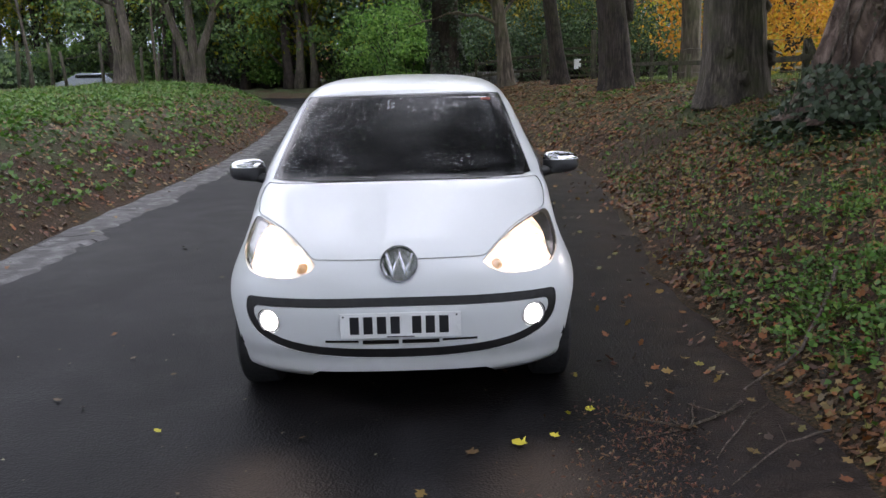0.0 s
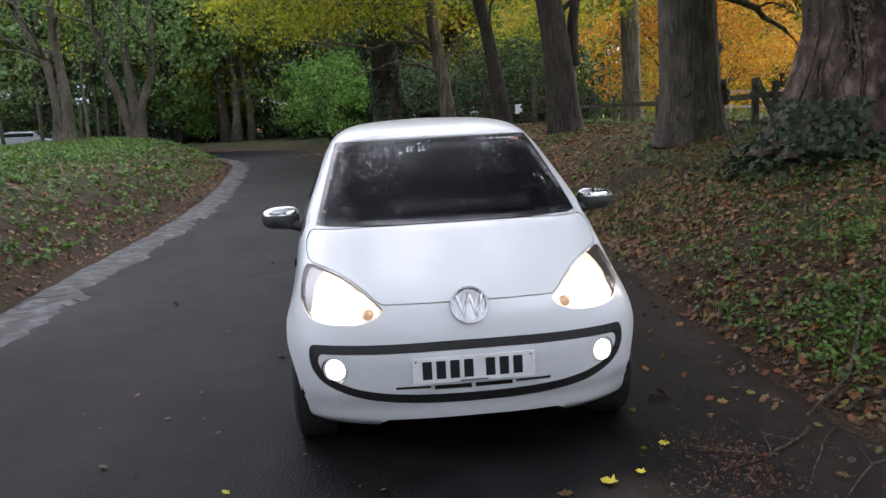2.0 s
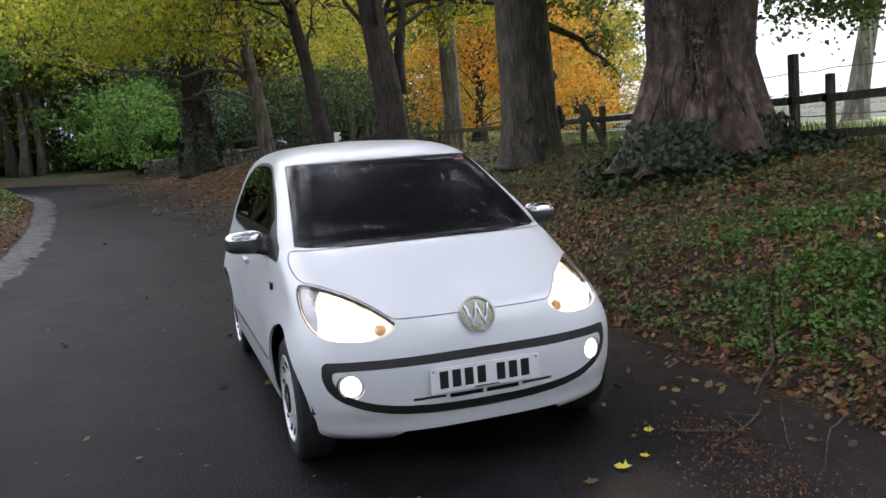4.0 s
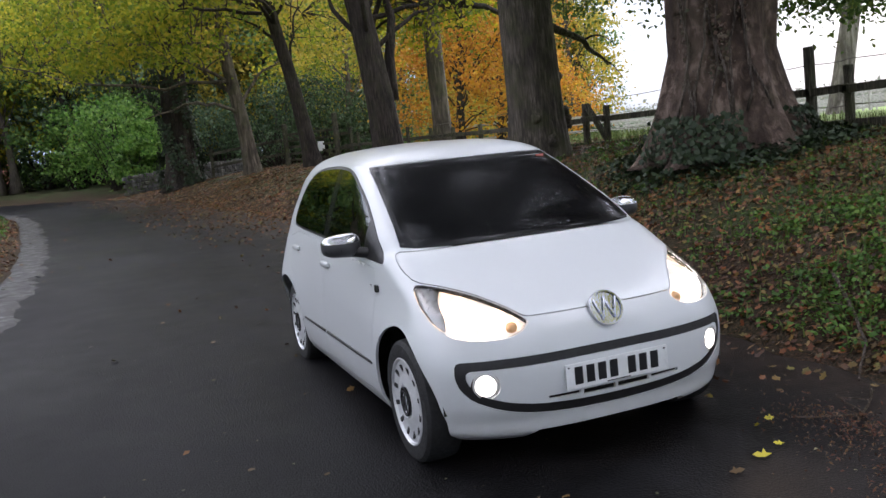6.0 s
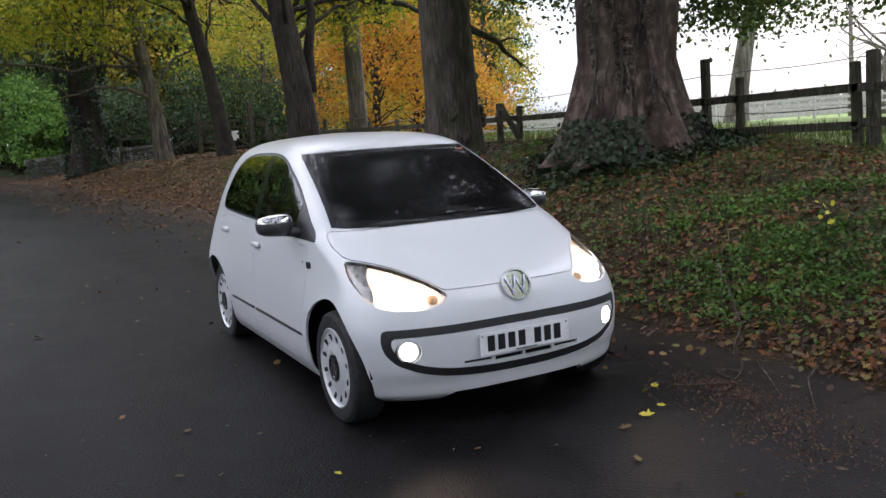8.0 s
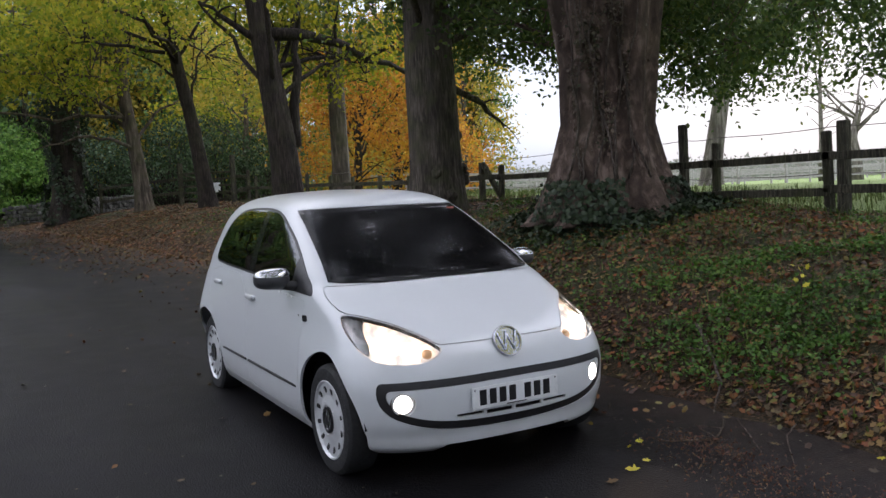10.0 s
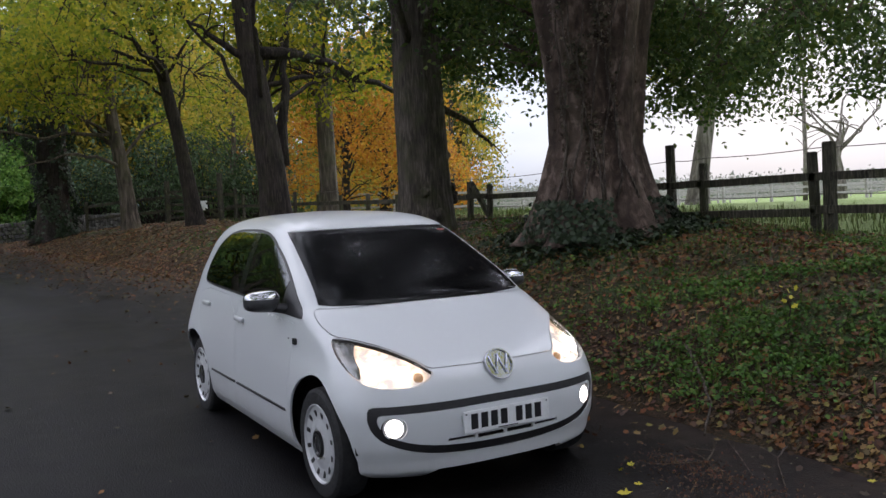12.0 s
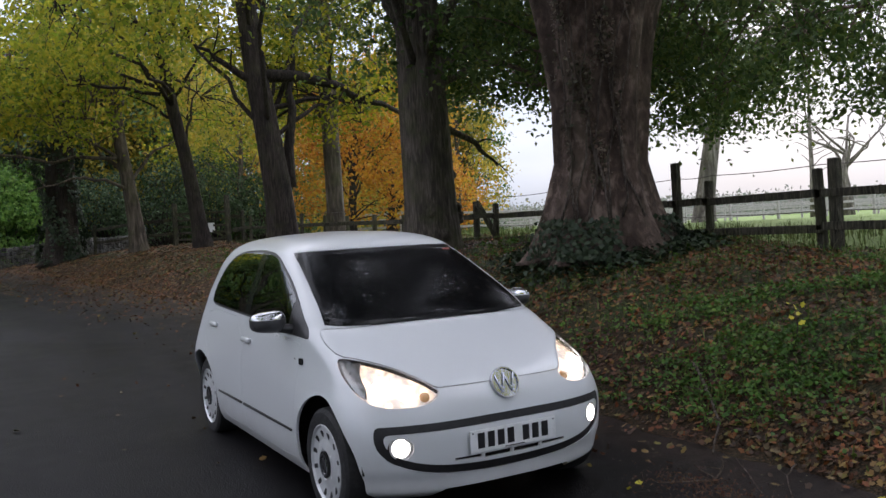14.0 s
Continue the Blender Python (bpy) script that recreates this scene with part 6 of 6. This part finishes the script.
plants("low_plants", 48000, 1.5, 6.3, -3.2, 8.0, lambda x, y, d, s: (d > .12) * (greenness(x, y) * .9 + .03), .038, LEAF_GROUND, "low green weeds among the leaves")
plants("bank_plants", 22000, -9.5, -3.0, 0, 27, lambda x, y, d, s: (s < 0) * (d > .25) * np.clip(.16 + .75 * smooth_step(1.2, 2.4, d) * (.5 + .6 * wave(x, y, .9, .3)), 0, 1), .08, LEAF_GROUND, "green weeds over the leafy bank", .10, 4)
plants("ivy_mat", 9000, 3.3, 6.4, 3.4, 7.4, lambda x, y, d, s: np.exp(-(((x - 4.72) / 1.05) ** 2 + ((y - 4.85) / 1.1) ** 2) ** 1.5) * .95, .075, LEAF_IVY, "ivy spreading from the great tree's foot", .10, 4)
plants("verge_sprigs", 9000, 2.2, 6.4, 7, 20, lambda x, y, d, s: (s > 0) * (d > .2) * .25 * np.clip(wave(x, y, 1.1, .9), 0, 1), .06, LEAF_GROUND, "sparse weeds under the trees", .07, 4)


def blades(name, n, x0, x1, y0, y1, chance, tall, material, label):
    """Grass as bent blades of two quads."""
    p = scatter(n, x0, x1, y0, y1, chance)
    m = len(p)
    a = lrg.uniform(0, 2 * math.pi, m)
    side = np.stack([np.cos(a), np.sin(a), np.zeros(m)], axis=1) * .006
    h = tall * lrg.uniform(.5, 1.3, (m, 1))
    leanv = np.stack([np.sin(a), -np.cos(a), np.zeros(m)], axis=1) * h * lrg.uniform(.1, .8, (m, 1))
    up = np.array((0, 0, 1.0)) * h
    v = np.stack([p - side, p + side, p + up * .6 + leanv * .35 + side * .7, p + up * .6 + leanv * .35 - side * .7, p + up + leanv + side * .1, p + up + leanv - side * .1], axis=1).reshape(-1, 3)
    b = np.arange(m)[:, None] * 6
    f = np.concatenate([b + np.array((0, 1, 2, 3)), b + np.array((3, 2, 4, 5))])
    tagged(mesh_object(name, v, f, material, smooth=False), label, "grass", kind="stuff")


LEAF_GRASS = leaf_material("grass_blades", (0.06, 0.10, 0.02), (0.12, 0.16, 0.04), (0.18, 0.18, 0.06), glow=0.3)
blades("verge_grass", 26000, 1.5, 6.4, -3, 9, lambda x, y, d, s: (d > .1) * np.clip(.12 + .5 * greenness(x, y), 0, 1), .09, LEAF_GRASS, "short grass among the leaves")
blades("fence_grass", 16000, 5.7, 9.5, -2, 26, lambda x, y, d, s: .6 + 0 * x, .14, LEAF_GRASS, "longer grass under the field fence")
blades("bank_grass", 16000, -9.5, -3.5, 6, 28, lambda x, y, d, s: (s < 0) * (d > 1.6) * .6, .16, LEAF_GRASS, "rough grass along the bank top")

# crumbs of leaf and grit on the lane
crumbs = scatter(9000, -3.2, 2.2, -3.2, 14, lambda x, y, d, s: (d < -.05) * (.05 + .30 * np.exp(d / .5) * (s > 0)))
v, f = leaf_arrays(crumbs + np.array((0, 0, .006)), .017, lrg, .8, .7, .2)
CRUMB = leaf_material("pale_leaf_crumbs", (0.06, 0.04, 0.03), (0.22, 0.17, 0.11), (0.10, 0.06, 0.035), (0.34, 0.30, 0.20), glow=0.1)
tagged(mesh_object("leaf_crumbs", v, f, CRUMB, smooth=False), "crumbs of dead leaf and grit on the lane", "leaves", kind="stuff")

# single leaves on the asphalt
for k, (x, y, r, m) in enumerate([(.48, -.333, .06, LEAF_BRIGHT), (.63, -.267, .062, LEAF_BRIGHT), (.824, .0, .05, LEAF_BRIGHT), (.72, -.03, .045, LEAF_BRIGHT), (.28, -.40, .05, LEAF_FALLEN), (1.60, -.93, .07, LEAF_BRIGHT),
                                   (-1.05, -.10, .045, LEAF_BRIGHT), (.82, .45, .045, LEAF_FALLEN), (1.45, 1.38, .08, LEAF_FALLEN), (-1.65, .30, .05, LEAF_FALLEN), (-1.2, .62, .045, LEAF_FALLEN), (-.62, -.9, .05, LEAF_FALLEN), (-1.5, .9, .05, LEAF_FALLEN), (-1.25, -1.35, .05, LEAF_FALLEN)]):
    one = np.random.default_rng(60 + k)
    v, f = star_leaf_arrays(np.array([(0.0, 0.0, 0.0)]), r * .9, one, np.array([(0.0, 0.0, 1.0)]), .25)
    ob = mesh_object("fallen_leaf", v, f, m, smooth=False)
    ob.location = (x, y, road_top(x, y) + .012)
    tagged(ob, "single yellow leaf lying on the asphalt" if m is LEAF_BRIGHT else "single brown leaf lying on the asphalt", "leaf", "leaves on the asphalt")

# fallen branch and the heap of twigs at the road's edge
def stick(path, r, label, name="fallen_stick"):
    pts = [Vector((x, y, top_of_ground(x, y) + r * .8 + lift)) for x, y, lift in path]
    rg = np.random.default_rng(int(1000 * abs(path[0][0])))
    tb = Tubes()
    fine = []
    for k in range(len(pts) - 1):
        fine += [pts[k].lerp(pts[k + 1], j / 3) + Vector(rg.normal(size=3)) * r * .5 * (j > 0) for j in range(3)]
    fine.append(pts[-1])
    n = len(fine)
    tb.add(fine, [r * (1 - .55 * k / (n - 1)) for k in range(n)], 8, lambda a, t, p: 1 + .15 * math.sin(3 * a + 20 * t))
    for k in range(3, n - 1, 3):
        e = fine[k] + Vector((rg.normal() * .10, rg.normal() * .10, .03))
        tb.add([fine[k], fine[k].lerp(e, .5), e], [r * .45, r * .35, r * .15], 5)
    tagged(tb.object(name, TWIG), label, "stick", "sticks")


stick([(2.42, 1.12, .05), (2.20, .78, .03), (1.95, .45, .02), (1.55, .14, .01)], .013, "lichened grey branch lying across the verge edge")
stick([(1.50, .02, .01), (1.38, -.08, .0), (1.18, -.22, .0), (.92, -.04, .0)], .008, "thin bent twig on the asphalt")
stick([(1.62, .02, .0), (1.45, -.18, .02), (1.22, -.5, .0)], .005, "thin dry twig on the asphalt")
stick([(1.30, .05, .01), (1.20, -.22, .0), (.95, -.30, .0)], .005, "thin dry twig on the asphalt")
stick([(1.75, -.3, .01), (1.52, -.42, .02), (1.2, -.72, .0)], .005, "thin dry twig on the asphalt")
ht = lrg.uniform(0, 1, 1300) ** 1.2
hp = np.stack([1.0 + .05 * np.sin(ht * 6) - .2 * ht, -.05 - 1.3 * ht], axis=1) + lrg.normal(size=(1300, 2)) * np.array((.13, .12)) * (1 + .5 * ht[:, None])
hz = np.array([road_top(x, y) for x, y in hp]) + .012 + .035 * np.exp(-((hp[:, 0] - .92) / .16) ** 2) * lrg.uniform(0, 1, len(hp))
hp = np.stack([hp[:, 0], hp[:, 1], hz], axis=1)
v, f = leaf_arrays(hp, .021, lrg, .5, .4, .35)
HEAP = leaf_material("red_brown_leaf_heap", (0.05, 0.018, 0.012), (0.16, 0.05, 0.026), (0.08, 0.028, 0.017), (0.20, 0.10, 0.045), (0.03, 0.014, 0.01), glow=0.1)
tagged(mesh_object("leaf_heap", v, f, HEAP, smooth=False), "small heap of red-brown leaves and twigs", "leaves", kind="stuff")
# a yellow seedling on the verge
seedling = empty("yellow_sapling", (2.92, .58, top_of_ground(2.92, .58)))
tagged(seedling, "small sapling with a few yellow leaves", "sapling")
tb = Tubes()
tb.add([(0, 0, 0), (.02, 0, .12), (.0, .01, .26)], [.006, .005, .003], 5)
tb.object("stem", TWIG, seedling)
for k, at in enumerate([(0, 0, .25), (.05, .02, .2), (-.05, 0, .18), (.02, -.04, .14), (-.03, .04, .28), (.06, -.02, .27)]):
    v, f = star_leaf_arrays(np.array([at]), .05, np.random.default_rng(3 + k), np.array([(0.0, -.6, .8)]), .5)
    mesh_object("leaf", v, f, LEAF_BRIGHT, seedling, smooth=False)
